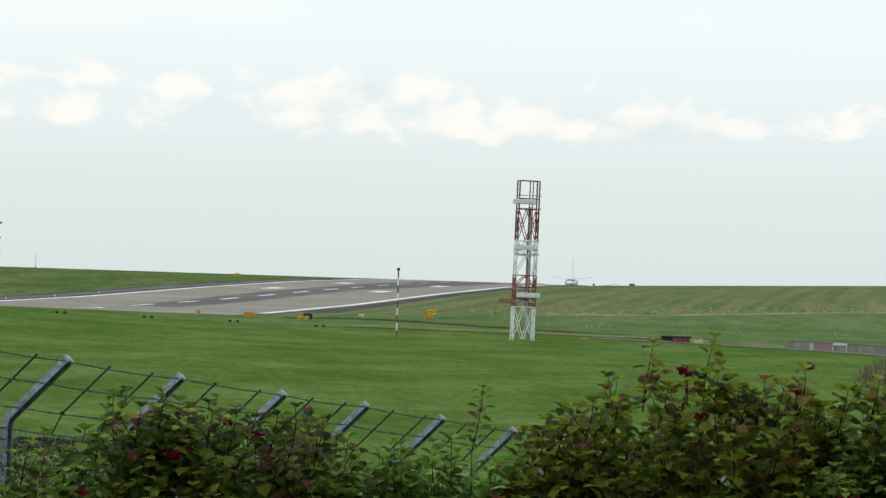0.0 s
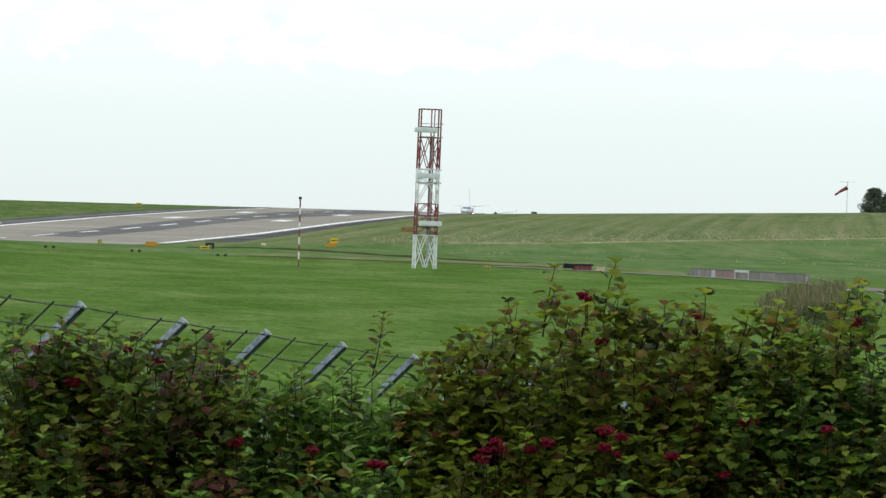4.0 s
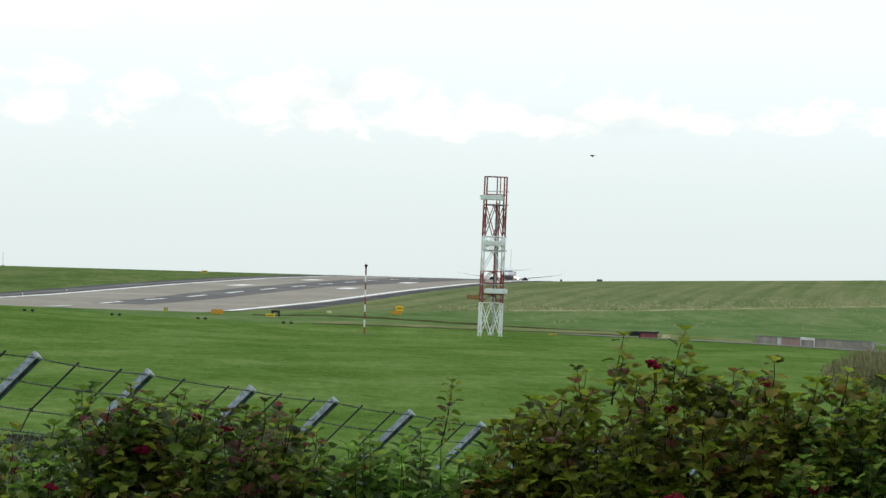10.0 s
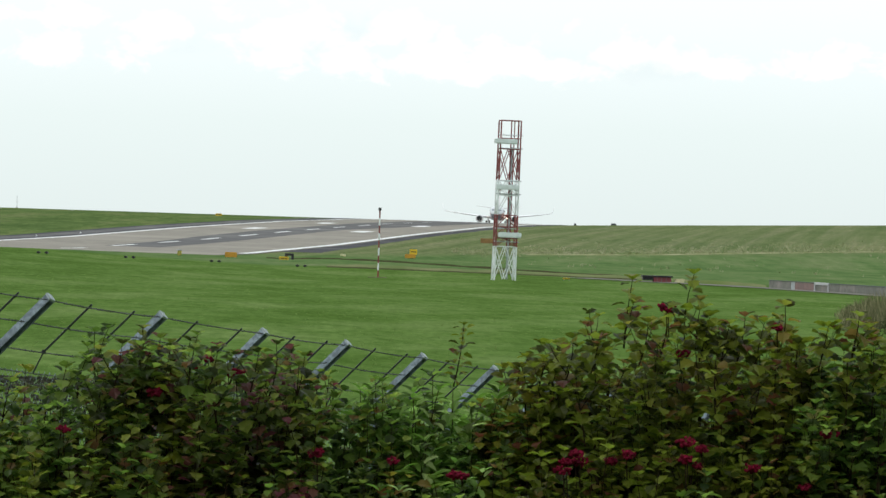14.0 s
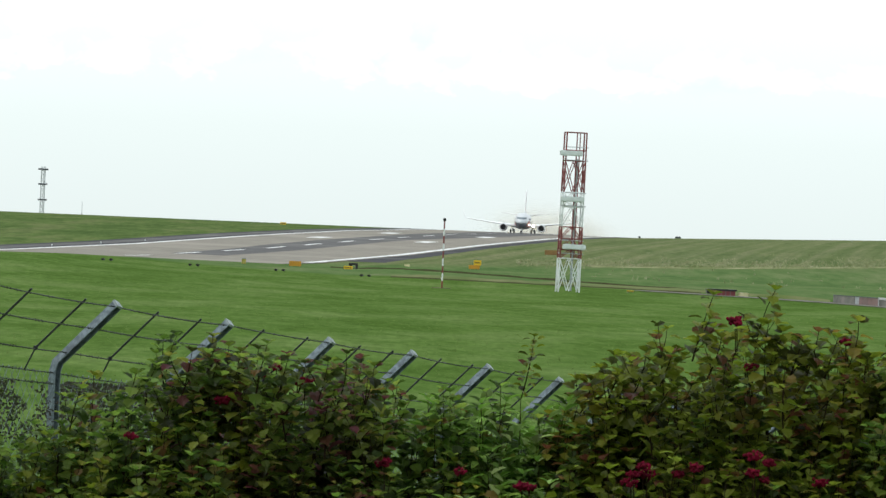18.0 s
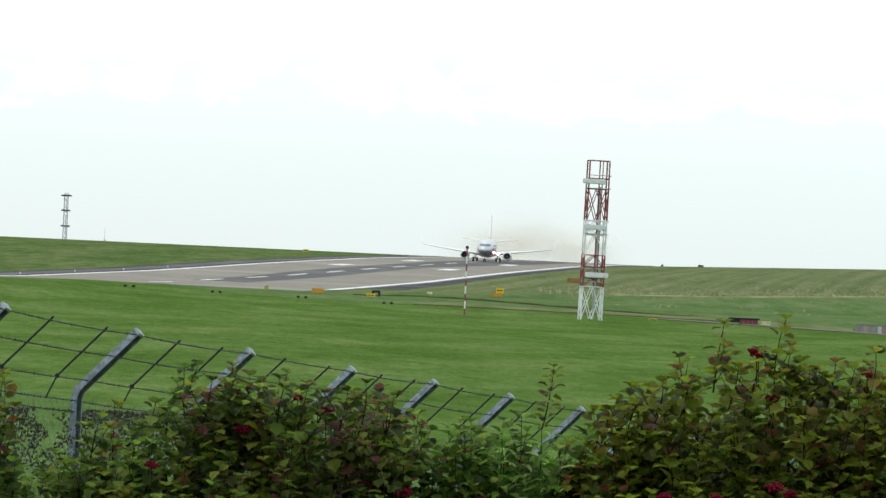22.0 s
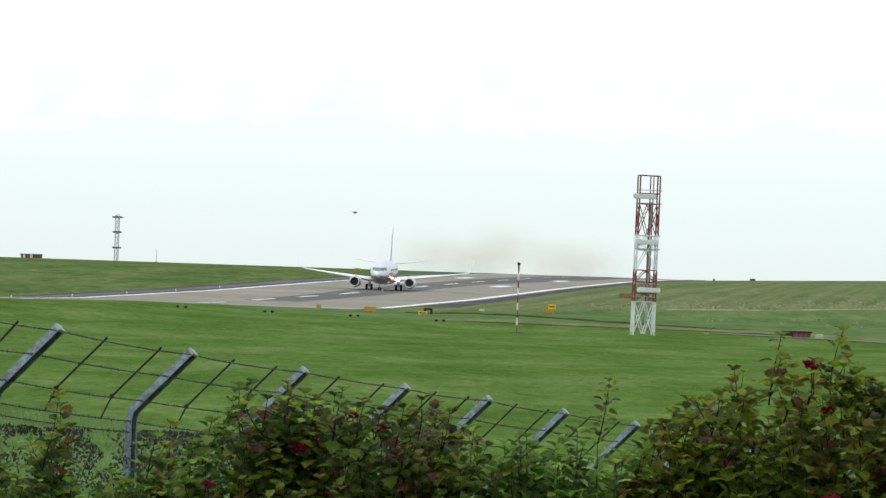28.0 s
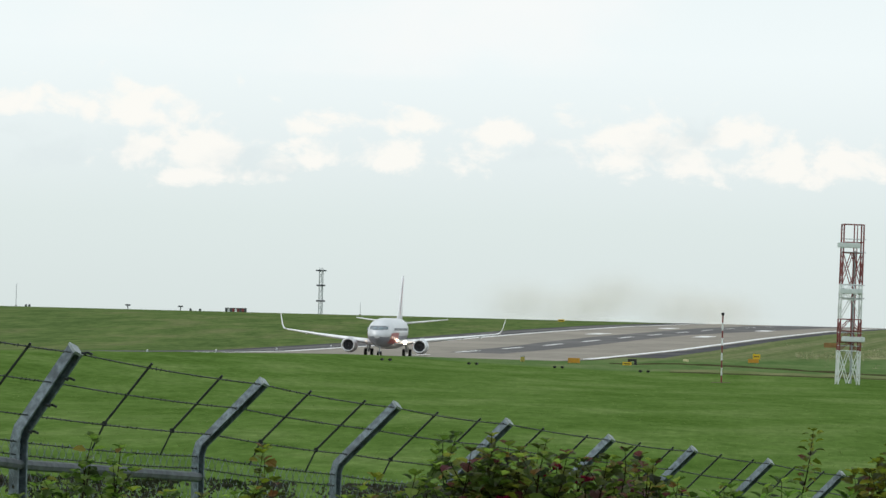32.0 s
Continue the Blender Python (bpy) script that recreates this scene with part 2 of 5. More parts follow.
# ---- ground ----
PROFILE_Y = (0, 600, 728, 768, 883, 948, 1012, 1063, 1178, 1298, 1380, 1430, 1500, 1600, 1800, 2500, 6000)
PROFILE_Z = (0.4, 0.05, -0.1, -0.02, 1.2, 2.13, 3.05, 3.7, 5.05, 6.0, 6.42, 6.5, 6.1, 4.75, 2.9, -9, -60)
SLOPE = 0.103
COS = 1 / math.hypot(1, SLOPE)


def middle(y):
    return SLOPE * y - 119.4


def side(x, y):
    """Metres to the right of the runway's centre line."""
    return (x - middle(y)) * COS


def smooth(a, b, v):
    t = min(1, max(0, (v - a) / (b - a)))
    return t * t * (3 - 2 * t)


BROW_U = (-2200, -1279, -1000, -782, -662, -582, -482, -300, -214, -141, -60)
BROW_Y = (300, 418, 480, 537, 575, 600, 638, 690, 720, 735, 745)
BROW_V = (-75, -64, -60, -56.5, -55, -56, -57, -58, -58, -59, -60)


def land(x, y):
    """Height of the ground."""
    far = float(np.interp(y, PROFILE_Y, PROFILE_Z))
    r = side(x, y)
    rise = 0.032 * min(200, max(0, r - 25)) * smooth(650, 1000, y)
    far += rise
    field = float(np.interp(y, (-200, -5, 3, 20, 36, 52, 90, 160, 300, 450, 511, 560, 640, 700), (2.75, 2.75, 2.75, 1.75, 1.05, 0.4, -0.1, -0.3, -0.3, -0.3, -0.25, 0.15, 0.35, 0.4)))
    # the verge before the runway's near end stands up as a low grass brow
    if y < -5:
        # added unseen grass bank behind the viewing place, cuts sky light on the hedge
        return 2.75 + 13 * smooth(-5, -32, y)
    u = 9500 * x / max(y, 1.0)
    brow = float(np.interp(u, BROW_U, BROW_Y))
    high = EYE + float(np.interp(u, BROW_U, BROW_V)) * brow / 9500
    pull = smooth(-60, -200, u) * smooth(60, 300, y)
    near = field + (high - field) * pull * smooth(min(300, brow - 150), brow, y)
    w = smooth(620, 760, y)
    z = near * (1 - w) + far * w
    if u < -60:
        over = smooth(brow, brow + 14, y)
        behind = far if y > 760 or abs(r) < 38 else z
        z = near * (1 - over) + behind * over if y < brow + 14 else (far if abs(r) < 38 or y > brow + 14 else z)
    elif abs(r) < 38:
        inside = smooth(38, 32, abs(r))
        z = z * (1 - inside) + far * inside
    return z


def grass_material():
    """Mown turf near the fence; beyond the track uncut olive and straw grass with mowing lines along the runway."""
    m = paint("grass", (0.1, 0.16, 0.04), None, 0.1, 0.92, 0, 0.3, 2.2, None, -1)
    n, l = m.node_tree.nodes, m.node_tree.links
    p = n["Principled BSDF"]
    geo = n.new("ShaderNodeNewGeometry")

    def layer(sx, sy, turn, detail, rough, stops):
        mp = n.new("ShaderNodeMapping")
        mp.vector_type = "TEXTURE"
        mp.inputs["Scale"].default_value = (1 / sx, 1 / sy, 5)
        mp.inputs["Rotation"].default_value = (0, 0, turn)
        l.new(geo.outputs["Position"], mp.inputs[0])
        t = node(n, "ShaderNodeTexNoise", Scale=1.0, Detail=detail, Roughness=rough)
        l.new(mp.outputs[0], t.inputs["Vector"])
        r = ramp_of(n, stops)
        l.new(t.outputs[0], r.inputs[0])
        return r.outputs[0]

    def blend(kind, fac, a, b):
        mx = n.new("ShaderNodeMix")
        mx.data_type, mx.blend_type = "RGBA", kind
        if isinstance(fac, float):
            mx.inputs[0].default_value = fac
        else:
            l.new(fac, mx.inputs[0])
        l.new(a, mx.inputs[6])
        l.new(b, mx.inputs[7])
        return mx.outputs[2]

    turf = layer(0.10, 0.030, 0, 7, 0.62, [(0.34, (0.062, 0.112, 0.023)), (0.5, (0.083, 0.140, 0.034)), (0.66, (0.118, 0.172, 0.054))])
    turf = blend("MULTIPLY", 0.62, turf, layer(2.2, 0.22, 0, 6, 0.8, [(0.36, (0.62, 0.66, 0.6)), (0.7, (1.35, 1.3, 1.35))]))
    turf = blend("MULTIPLY", 0.75, turf, layer(0.75, 0.16, 0.15, 5, 0.72, [(0.36, (0.74, 0.78, 0.72)), (0.66, (1.28, 1.22, 1.30))]))
    rough = layer(0.34, 0.002, -0.103, 4, 0.6, [(0.30, (0.096, 0.130, 0.054)), (0.50, (0.130, 0.158, 0.075)), (0.64, (0.168, 0.180, 0.099)), (0.78, (0.205, 0.205, 0.125))])
    rough = blend("MULTIPLY", 0.3, rough, layer(0.05, 0.012, 0, 4, 0.6, [(0.35, (0.5, 0.66, 0.5)), (0.65, (1.3, 1.15, 1.2))]))
    rough = blend("MULTIPLY", 0.8, rough, layer(1.3, 0.11, 0.1, 6, 0.8, [(0.38, (0.6, 0.66, 0.6)), (0.7, (1.4, 1.3, 1.25))]))
    low = layer(0.10, 0.016, 0, 7, 0.7, [(0.36, (0.066, 0.114, 0.040)), (0.5, (0.090, 0.142, 0.052)), (0.66, (0.136, 0.168, 0.078))])
    low = blend("MULTIPLY", 0.6, low, layer(0.6, 0.05, 0, 5, 0.75, [(0.36, (0.72, 0.78, 0.7)), (0.68, (1.3, 1.2, 1.25))]))
    left = layer(0.07, 0.010, 0, 7, 0.7, [(0.36, (0.066, 0.104, 0.036)), (0.5, (0.090, 0.132, 0.046)), (0.64, (0.132, 0.150, 0.070))])
    left = blend("MULTIPLY", 0.7, left, layer(0.5, 0.06, 0, 6, 0.8, [(0.38, (0.6, 0.66, 0.6)), (0.66, (1.4, 1.3, 1.25))]))
    sp = n.new("ShaderNodeSeparateXYZ")
    l.new(geo.outputs["Position"], sp.inputs[0])
    lean = n.new("ShaderNodeMath")
    lean.operation, lean.inputs[1].default_value = "MULTIPLY_ADD", 0.9
    l.new(sp.outputs[0], lean.inputs[0])
    l.new(sp.outputs[1], lean.inputs[2])
    across = n.new("ShaderNodeMath")
    across.operation, across.inputs[1].default_value = "MULTIPLY_ADD", -SLOPE
    l.new(sp.outputs[1], across.inputs[0])
    l.new(sp.outputs[0], across.inputs[2])
    beyond = n.new("ShaderNodeMapRange")
    beyond.inputs["From Min"].default_value, beyond.inputs["From Max"].default_value = -121, -117
    l.new(across.outputs[0], beyond.inputs[0])
    # greener below the worn path that crosses the slope
    uphill = n.new("ShaderNodeMath")
    uphill.operation, uphill.inputs[1].default_value = "MULTIPLY_ADD", -0.9
    l.new(sp.outputs[0], uphill.inputs[0])
    l.new(sp.outputs[1], uphill.inputs[2])
    upper = n.new("ShaderNodeMapRange")
    upper.inputs["From Min"].default_value, upper.inputs["From Max"].default_value = 770, 806
    l.new(uphill.outputs[0], upper.inputs[0])
    rough = blend("MIX", upper.outputs[0], low, rough)
    rough = blend("MIX", beyond.outputs[0], left, rough)
    zone = n.new("ShaderNodeMapRange")
    zone.inputs["From Min"].default_value, zone.inputs["From Max"].default_value = 552, 572
    l.new(lean.outputs[0], zone.inputs[0])
    l.new(blend("MIX", zone.outputs[0], turf, rough), p.inputs["Base Color"])
    return m


GRASS = grass_material()


def build_ground():
    radii = [0.5, 3, 7, 11] + list(range(15, 70, 4)) + list(range(70, 380, 12)) + list(range(380, 1640, 10)) + [1700, 1800, 2000, 2300, 2700, 3200, 4000, 4900]
    turns = [-180 + 8 * i for i in range(20)] + [-20, -16, -13, -11] + [-10 + 0.2 * i for i in range(101)] + [11, 13, 16, 20] + [28 + 8 * i for i in range(19)]
    verts, faces = [(0, 0, land(0, 0))], []
    for r in radii:
        for a in turns:
            x, y = r * math.sin(radians(a)), r * math.cos(radians(a))
            verts.append((x, y, land(x, y)))
    k = len(turns)
    for j in range(k):
        faces.append((0, 1 + (j + 1) % k, 1 + j))
    for i in range(len(radii) - 1):
        for j in range(k):
            a, b = 1 + i * k + j, 1 + i * k + (j + 1) % k
            faces.append((a, b, b + k, a + k))
    ob = new("ground", mesh_of("ground", verts, faces, GRASS, True))
    tagged(ob, "airfield grass sloping up to the skyline, mown near the fence", "ground", "", "structure")


build_ground()


# ---- runway ----
def strip(r0, r1, y0, y1, lift, step=12.0, across=1):
    n = max(1, int((y1 - y0) / step))
    verts, faces = [], []
    for i in range(n + 1):
        y = y0 + (y1 - y0) * i / n
        for j in range(across + 1):
            r = r0 + (r1 - r0) * j / across
            yy = y - r * SLOPE * COS
            x = middle(y) + r * COS
            verts.append((x, yy, float(np.interp(yy, PROFILE_Y, PROFILE_Z)) + lift))
    for i in range(n):
        for j in range(across):
            a = i * (across + 1) + j
            faces.append((a, a + 1, a + across + 2, a + across + 1))
    return verts, faces


def runway_material():
    m = paint("runway_surface", (0.27, 0.25, 0.215), (0.215, 0.200, 0.175), 0.35, 0.9, 0, 0.1, 6, (0.30, 0.275, 0.24), -0.03)
    return m


RUNWAY = runway_material()
TARMAC = paint("dark_tarmac", (0.085, 0.085, 0.09), (0.065, 0.065, 0.07), 0.4, 0.9, 0, 0.15, 8, (0.11, 0.11, 0.11), -0.05)
BAND = paint("worn_dark_strip", (0.145, 0.142, 0.142), (0.115, 0.113, 0.113), 0.3, 0.9, 0, 0.1, 6, (0.175, 0.17, 0.165), -0.04)
v, f = strip(-23, 23, 250, 1900, 0.06, 10, 8)
runway = tagged(new("runway", mesh_of("runway", v, f, RUNWAY, True)), "pale grooved concrete runway over a rise", "runway", "", "structure")
for name, r0, r1, y0, y1 in (("shoulder", -31, -23, 250, 1900), ("shoulder", 23, 31.5, 800, 1900), ("worn_lane", -28.6, -24.6, 420, 1250), ("tarmac_band", -6.6, 4.4, 800, 1900)):
    v, f = strip(r0, r1, y0, y1, 0.05 if name == "shoulder" else 0.075, 10, 2)
    if name == "tarmac_band":
        # the worn dark strip narrows and shifts towards the near end
        for k, (x, y, z) in enumerate(v):
            g = smooth(960, 790, y)
            r = side(x, y)
            r2 = r + g * (3.2 if r < -1 else 0.6) + (7.0 * smooth(1040, 1200, y) if r > 2 else 0.0) + 0.35 * noise.noise((y * 0.03, r, 0))
            v[k] = (x + (r2 - r) * COS, y, z)
    if name == "worn_lane":
        v = [(x + 0.9 * noise.noise((y * 0.02, x * 0.1, 3)), y, z) for x, y, z in v]
    ob = new(name, mesh_of(name, v, f, TARMAC if name == "shoulder" else BAND, True))
    ob.parent = runway
    tagged(ob, "dark tarmac")


def marking(name, r0, r1, y0, y1, lift=0.1):
    v, f = strip(r0, r1, y0, y1, lift, 10, 1)
    ob = new(name, mesh_of(name, v, f, MARK))
    ob.parent = runway


marking("edge_line", -22.4, -21.1, 250, 1700)
marking("edge_line", 21.0, 22.4, 766, 1700)
for i in range(-4, 13):
    # the dashes thin out and wear towards the far end
    y = 797 + 47.5 * i
    r = -1.6 + 1.0 * smooth(800, 1050, y)
    marking("centre_dash", r - 0.45 + 0.15 * smooth(950, 1150, y), r + 0.45 - 0.15 * smooth(950, 1150, y), y, y + 22, 0.13)
for y in (1038, 1160):
    for r in (-11.0, 9.8):
        marking("touchdown_bar", r - 1.5, r + 1.5, y - 10, y + 10)


# ---- glide path mast ----
def glide_mast():
    m = thing("antenna_mast", pose(12.28, 511, land(12.28, 511) + 0.1, 0, 0.7, 8), "red and white lattice mast with three white antennas on mown grass", "antenna mast")
    H, hw, hd = 15.1, 0.97, 0.72
    legs = [(-hw, -hd), (hw, -hd), (hw, hd), (-hw, hd)]
    bands = [(-0.4, 3.1, WHITE), (3.1, 6.1, RED), (6.1, 9.4, WHITE), (9.4, H, RED)]
    for x, y in legs:
        for a, b, mt in bands:
            part("leg", rod(bmesh.new(), (x * (1.04 - 0.004 * a), y, a), (x * (1.04 - 0.004 * b), y, b), 0.078, sides=6), mt, m)
    part("ladder_rail", rod(bmesh.new(), (0.15, 0, 3), (0.15, 0, H), 0.06, sides=6), RED, m)
    part("ladder_rail", rod(bmesh.new(), (0.45, 0, 3), (0.45, 0, H), 0.05, sides=6), RED, m)
    part("cable_tray", rod(bmesh.new(), (0.3, 0.1, 0), (0.3, 0.1, 12.6), 0.1, sides=6), STEEL, m)
    levels = [0.0, 3.1, 3.9, 5.0, 6.1, 8.0, 9.4, 12.4, 13.4, H]
    for a, b in zip(levels, levels[1:]):
        mt = next(k for lo, hi, k in bands if lo <= (a + b) / 2 < hi)
        w = hw * (1.04 - 0.004 * b)
        for y in (-hd, hd):
            part("crossbar", rod(bmesh.new(), (-w, y, b), (w, y, b), 0.05, sides=5), mt, m)
            if b < 13:
                part("brace", rod(bmesh.new(), (-w, y, a), (0, y, b), 0.045, sides=5), mt, m)
                part("brace", rod(bmesh.new(), (w, y, a), (0, y, b), 0.045, sides=5), mt, m)
                if a < 0.1 or b > 9:
                    part("brace", rod(bmesh.new(), (0, y, a), (-w, y, b), 0.045, sides=5), mt, m)
                    part("brace", rod(bmesh.new(), (0, y, a), (w, y, b), 0.045, sides=5), mt, m)
        for x in (-w, w):
            part("crossbar", rod(bmesh.new(), (x, -hd, b), (x, hd, b), 0.05, sides=5), mt, m)
            if b < 13:
                part("brace", rod(bmesh.new(), (x, -hd, a), (x, hd, b), 0.04, sides=5), mt, m)
                part("brace", rod(bmesh.new(), (x, hd, a), (x, -hd, b), 0.04, sides=5), mt, m)
    for z, x0 in ((4.22, -0.85), (8.75, -1.25), (13.1, -1.6)):
        bm = box(bmesh.new(), x0, x0 + 2.2, -1.25, -0.8, z - 0.24, z + 0.24, None, 0.06)
        a = part("antenna", bm, ANTENNA, m, "pale grey antenna cover")
        for k in (0.45, 1.9):
            part("bracket", box(bmesh.new(), x0 + k - 0.06, x0 + k + 0.06, -0.82, -0.6, z - 0.3, z + 0.3), STEEL, a)
        part("platform_rail", rod(bmesh.new(), (-1.2, -hd, z - 0.65), (1.2, -hd, z - 0.65), 0.05, sides=5), STEEL, m)
        part("platform_rail", rod(bmesh.new(), (-1.2, -hd, z + 0.6), (1.2, -hd, z + 0.6), 0.04, sides=5), STEEL, m)


glide_mast()


def marker_pole():
    m = thing("marker_pole", pose(0.32, 497, land(0.32, 497), 0, 0, 0), "thin red and white banded monitor pole in the grass", "pole")
    z = 0.0
    for i in range(9):
        part("band", rod(bmesh.new(), (0, 0, z), (0, 0, z + 0.69), 0.07, sides=8), WHITE if i % 2 else RED, m)
        z += 0.69
    part("cap", box(bmesh.new(), -0.14, 0.14, -0.14, 0.14, z, z + 0.28, None, 0.04), BLACKISH, m)
    part("base", box(bmesh.new(), -0.95, 0.85, -1.2, 1.2, -0.3, 0.05, None, 0.02), paint("bare_earth", (0.21, 0.195, 0.12), (0.13, 0.14, 0.07), 2.5, 0.95, 0, 0.3), m)


marker_pole()


# ---- perimeter fence ----
def post_place(i):
    if i < 1:
        i -= 0.24  # the bay beside the strainer post is longer
    # the posts stand and lean a little unevenly
    drift = float(np.interp(i, (0, 1, 2, 3, 4, 5, 6, 7), (0.0, -0.01, 0.016, 0.008, 0.03, -0.015, -0.039, -0.03)))
    droop = float(np.interp(i, (0, 1, 2, 3, 4, 5, 6, 7), (0.0, 0.012, 0.030, 0.021, 0.021, -0.003, -0.004, 0.0)))
    return -3.06 + 0.72 * (i - 1) + drift, 36.2 + 2.7 * (i - 1), 4.0 - 0.157 * (i - 1) - droop


def fence():
    f = thing("perimeter_fence", pose(0, 0, 0), "galvanised chain-link fence with cranked posts and barbed wire", "fence")
    ax, ay = 2.7 / 2.794, -0.72 / 2.794
    tips = {}
    for i in range(-2, 13):
        x, y, z = post_place(i)
        lean = 0.36 if i == 0 else 0.46
        bx, by, bz = x - ax * lean, y - ay * lean, z - (0.52 if i == 0 else 0.46)
        ground = land(bx, by)
        tips[i] = (x, y, z, bx, by, bz)
        w = 0.031 if i else 0.040
        bm = bmesh.new()
        face = Vector((ax, ay, 0))
        along = Vector((-ay, ax, 0))
        path = [(Vector((bx, by, ground - 0.3)), 0.0), (Vector((bx, by, bz - 0.05)), 0.0), (Vector((bx, by, bz + 0.02)) + face * 0.02, 0.4), (Vector((x, y, z)), 0.8)]
        rings = []
        for p, tilt in path:
            u = (face * math.cos(tilt) - Vector((0, 0, math.sin(tilt))))
            c2, s2 = math.cos(0.45) * w, math.sin(0.45) * w
            e1, e2 = u * c2 - along * s2, u * s2 + along * c2
            # a channel section, open on its lower side
            rings.append([p + e1 * a + e2 * b for a, b in ((1, 1), (1, 0.72), (-0.55, 0.72), (-0.55, -0.72), (1, -0.72), (1, -1), (-1, -1), (-1, 1))])
        loft(bm, rings)
        for q in bm.faces:
            q.smooth = False
        post = part("post", bm, GALV, f)
        tip, back = Vector((x, y, z)), (Vector((bx, by, bz)) - Vector((x, y, z))).normalized()
        c2, s2 = math.cos(0.45) * w * 1.04, math.sin(0.45) * w * 1.04
        u = face * 0.7 - Vector((0, 0, 0.72))
        e1, e2 = u * c2 - along * s2, u * s2 + along * c2
        bm = loft(bmesh.new(), [[p + e1 + e2, p + e1 - e2, p - e1 - e2, p - e1 + e2] for p in (tip + back * 0.012, tip - back * 0.006)])
        bmesh.ops.recalc_face_normals(bm, faces=bm.faces)
        for q in bm.faces:
            q.smooth = False
        part("post_cap", bm, CUT, post, "pale cut end")
    line = lambda i, k: Vector(tips[i][3:]) * (1 - k) + Vector(tips[i][:3]) * k
    for i in range(-2, 12):
        for k in (-0.28, -0.12, 0.2, 0.6, 0.96):
            bm = bmesh.new()
            # the two lowest wires run along the upright part of the posts
            a, b = (line(j, k) if k > 0 else Vector(tips[j][3:]) + Vector((0, 0, 0.5 * k)) for j in (i, i + 1))
            sag = 0.008 + 0.01 * random.random()
            pts = [a.lerp(b, s / 6) - Vector((0, 0, sag * 4 * (s / 6) * (1 - s / 6))) for s in range(7)]
            for p, q in zip(pts, pts[1:]):
                rod(bm, p, q, 0.004, sides=4, cap=False)
            n = 42
            for s in range(n):
                p = a.lerp(b, (s + 0.5) / n) - Vector((0, 0, sag * 4 * ((s + .5) / n) * (1 - (s + .5) / n)))
                d = Vector((random.uniform(-1, 1), random.uniform(-1, 1), random.uniform(-1, 1))).normalized() * 0.011
                rod(bm, p - d, p + d, 0.0038, sides=3, cap=False)
            part("barbed_wire", bm, WIRE, f)
        for s in ((0.385, 0.765) if i == 0 else (0.345 + random.uniform(-0.02, 0.02), 0.757 + random.uniform(-0.02, 0.02))):
            bm = bmesh.new()
            b = line(i, 0.2).lerp(line(i + 1, 0.2), s)
            c = line(i, 0.99).lerp(line(i + 1, 0.99), s)
            rod(bm, b + Vector((-0.08 * ax, -0.08 * ay, -0.165)), b, 0.0065, sides=5)
            rod(bm, b, c, 0.0085, sides=5)
            dropper = part("dropper", bm, WIRE, f)
            part("clamp", box(bmesh.new(), b.x - 0.016, b.x + 0.016, b.y - 0.016, b.y + 0.016, b.z - 0.018, b.z + 0.014, None, 0.005), WIRE, dropper)
        # chain link below the crank
        bm = bmesh.new()
        a0, b0 = Vector(tips[i][3:]), Vector(tips[i + 1][3:])
        n, cell = 44, 0.065
        L = (b0 - a0).length
        rows = int(1.5 / cell)
        n = int(L / cell)
        P = lambda c, r: a0.lerp(b0, c / n) - Vector((0, 0, 0.05 + r * cell))
        for r in range(0, rows, 1):
            for c in range(n):
                if (c + r) % 2 == 0:
                    rod(bm, P(c, r), P(c + 1, r + 1), 0.0017, sides=3, cap=False)
                else:
                    rod(bm, P(c + 1, r), P(c, r + 1), 0.0017, sides=3, cap=False)
        part("mesh_panel", bm, GALV, f)
    a, b = Vector(tips[0][3:]) - Vector((0, 0, 0.2)), Vector(tips[1][3:]) - Vector((0, 0, 0.2))
    for a, b in ((a, b), (Vector(tips[-1][3:]) - Vector((0, 0, 0.2)), a)):
        for k in (0.02, 0.34, 0.66, 0.97):
            p = Vector(tips[0][3:]).lerp(Vector(tips[0][:3]), k)
            if len([o for o in f.children if o.name.startswith("wire_tie")]) < 4:
                bm = bmesh.new()
                for g in range(3):
                    rod(bm, p + Vector((0.05 + 0.02 * g, -0.05, -0.002)), p + Vector((0.08 + 0.02 * g, -0.05, -0.014 + 0.012 * (g % 2))), 0.008, sides=5)
                part("wire_tie", bm, WIRE, f)
        part("brace_rail", rod(bmesh.new(), a, b, 0.034, sides=8), RAIL, f)


fence()


# ---- airliner ----
SKIN = paint("silver_skin", (0.62, 0.64, 0.66), (0.54, 0.56, 0.58), 0.6, 0.32, 0.25, 0)
WING_SKIN = paint("wing_skin", (0.86, 0.86, 0.86), (0.78, 0.79, 0.8), 0.8, 0.4, 0.0, 0)
LIVERY = paint("red_livery", (0.40, 0.075, 0.07), (0.32, 0.06, 0.06), 0.8, 0.35, 0, 0)
PINK = paint("faded_red_livery", (0.64, 0.32, 0.31), (0.56, 0.26, 0.26), 0.8, 0.4, 0, 0)
UNDER = paint("shaded_underside", (0.21, 0.22, 0.25), (0.16, 0.17, 0.195), 0.6, 0.4, 0, 0)
TYRE = paint("tyre_rubber", (0.02, 0.02, 0.021), None, 12, 0.8)
# blue-grey base of the glass holds part of the sky's reflection
GLASS = paint("cockpit_glass", (0.20, 0.25, 0.28), (0.12, 0.16, 0.18), 3, 0.12, 0, 0)
FRAME = paint("window_surround", (0.09, 0.10, 0.115), None, 3, 0.4, 0, 0)
PANE = paint("cabin_pane", (0.34, 0.36, 0.39), None, 3, 0.2, 0, 0)
FAN = paint("fan_dark", (0.015, 0.015, 0.018), (0.03, 0.03, 0.033), 6, 0.55, 0.0, 0)
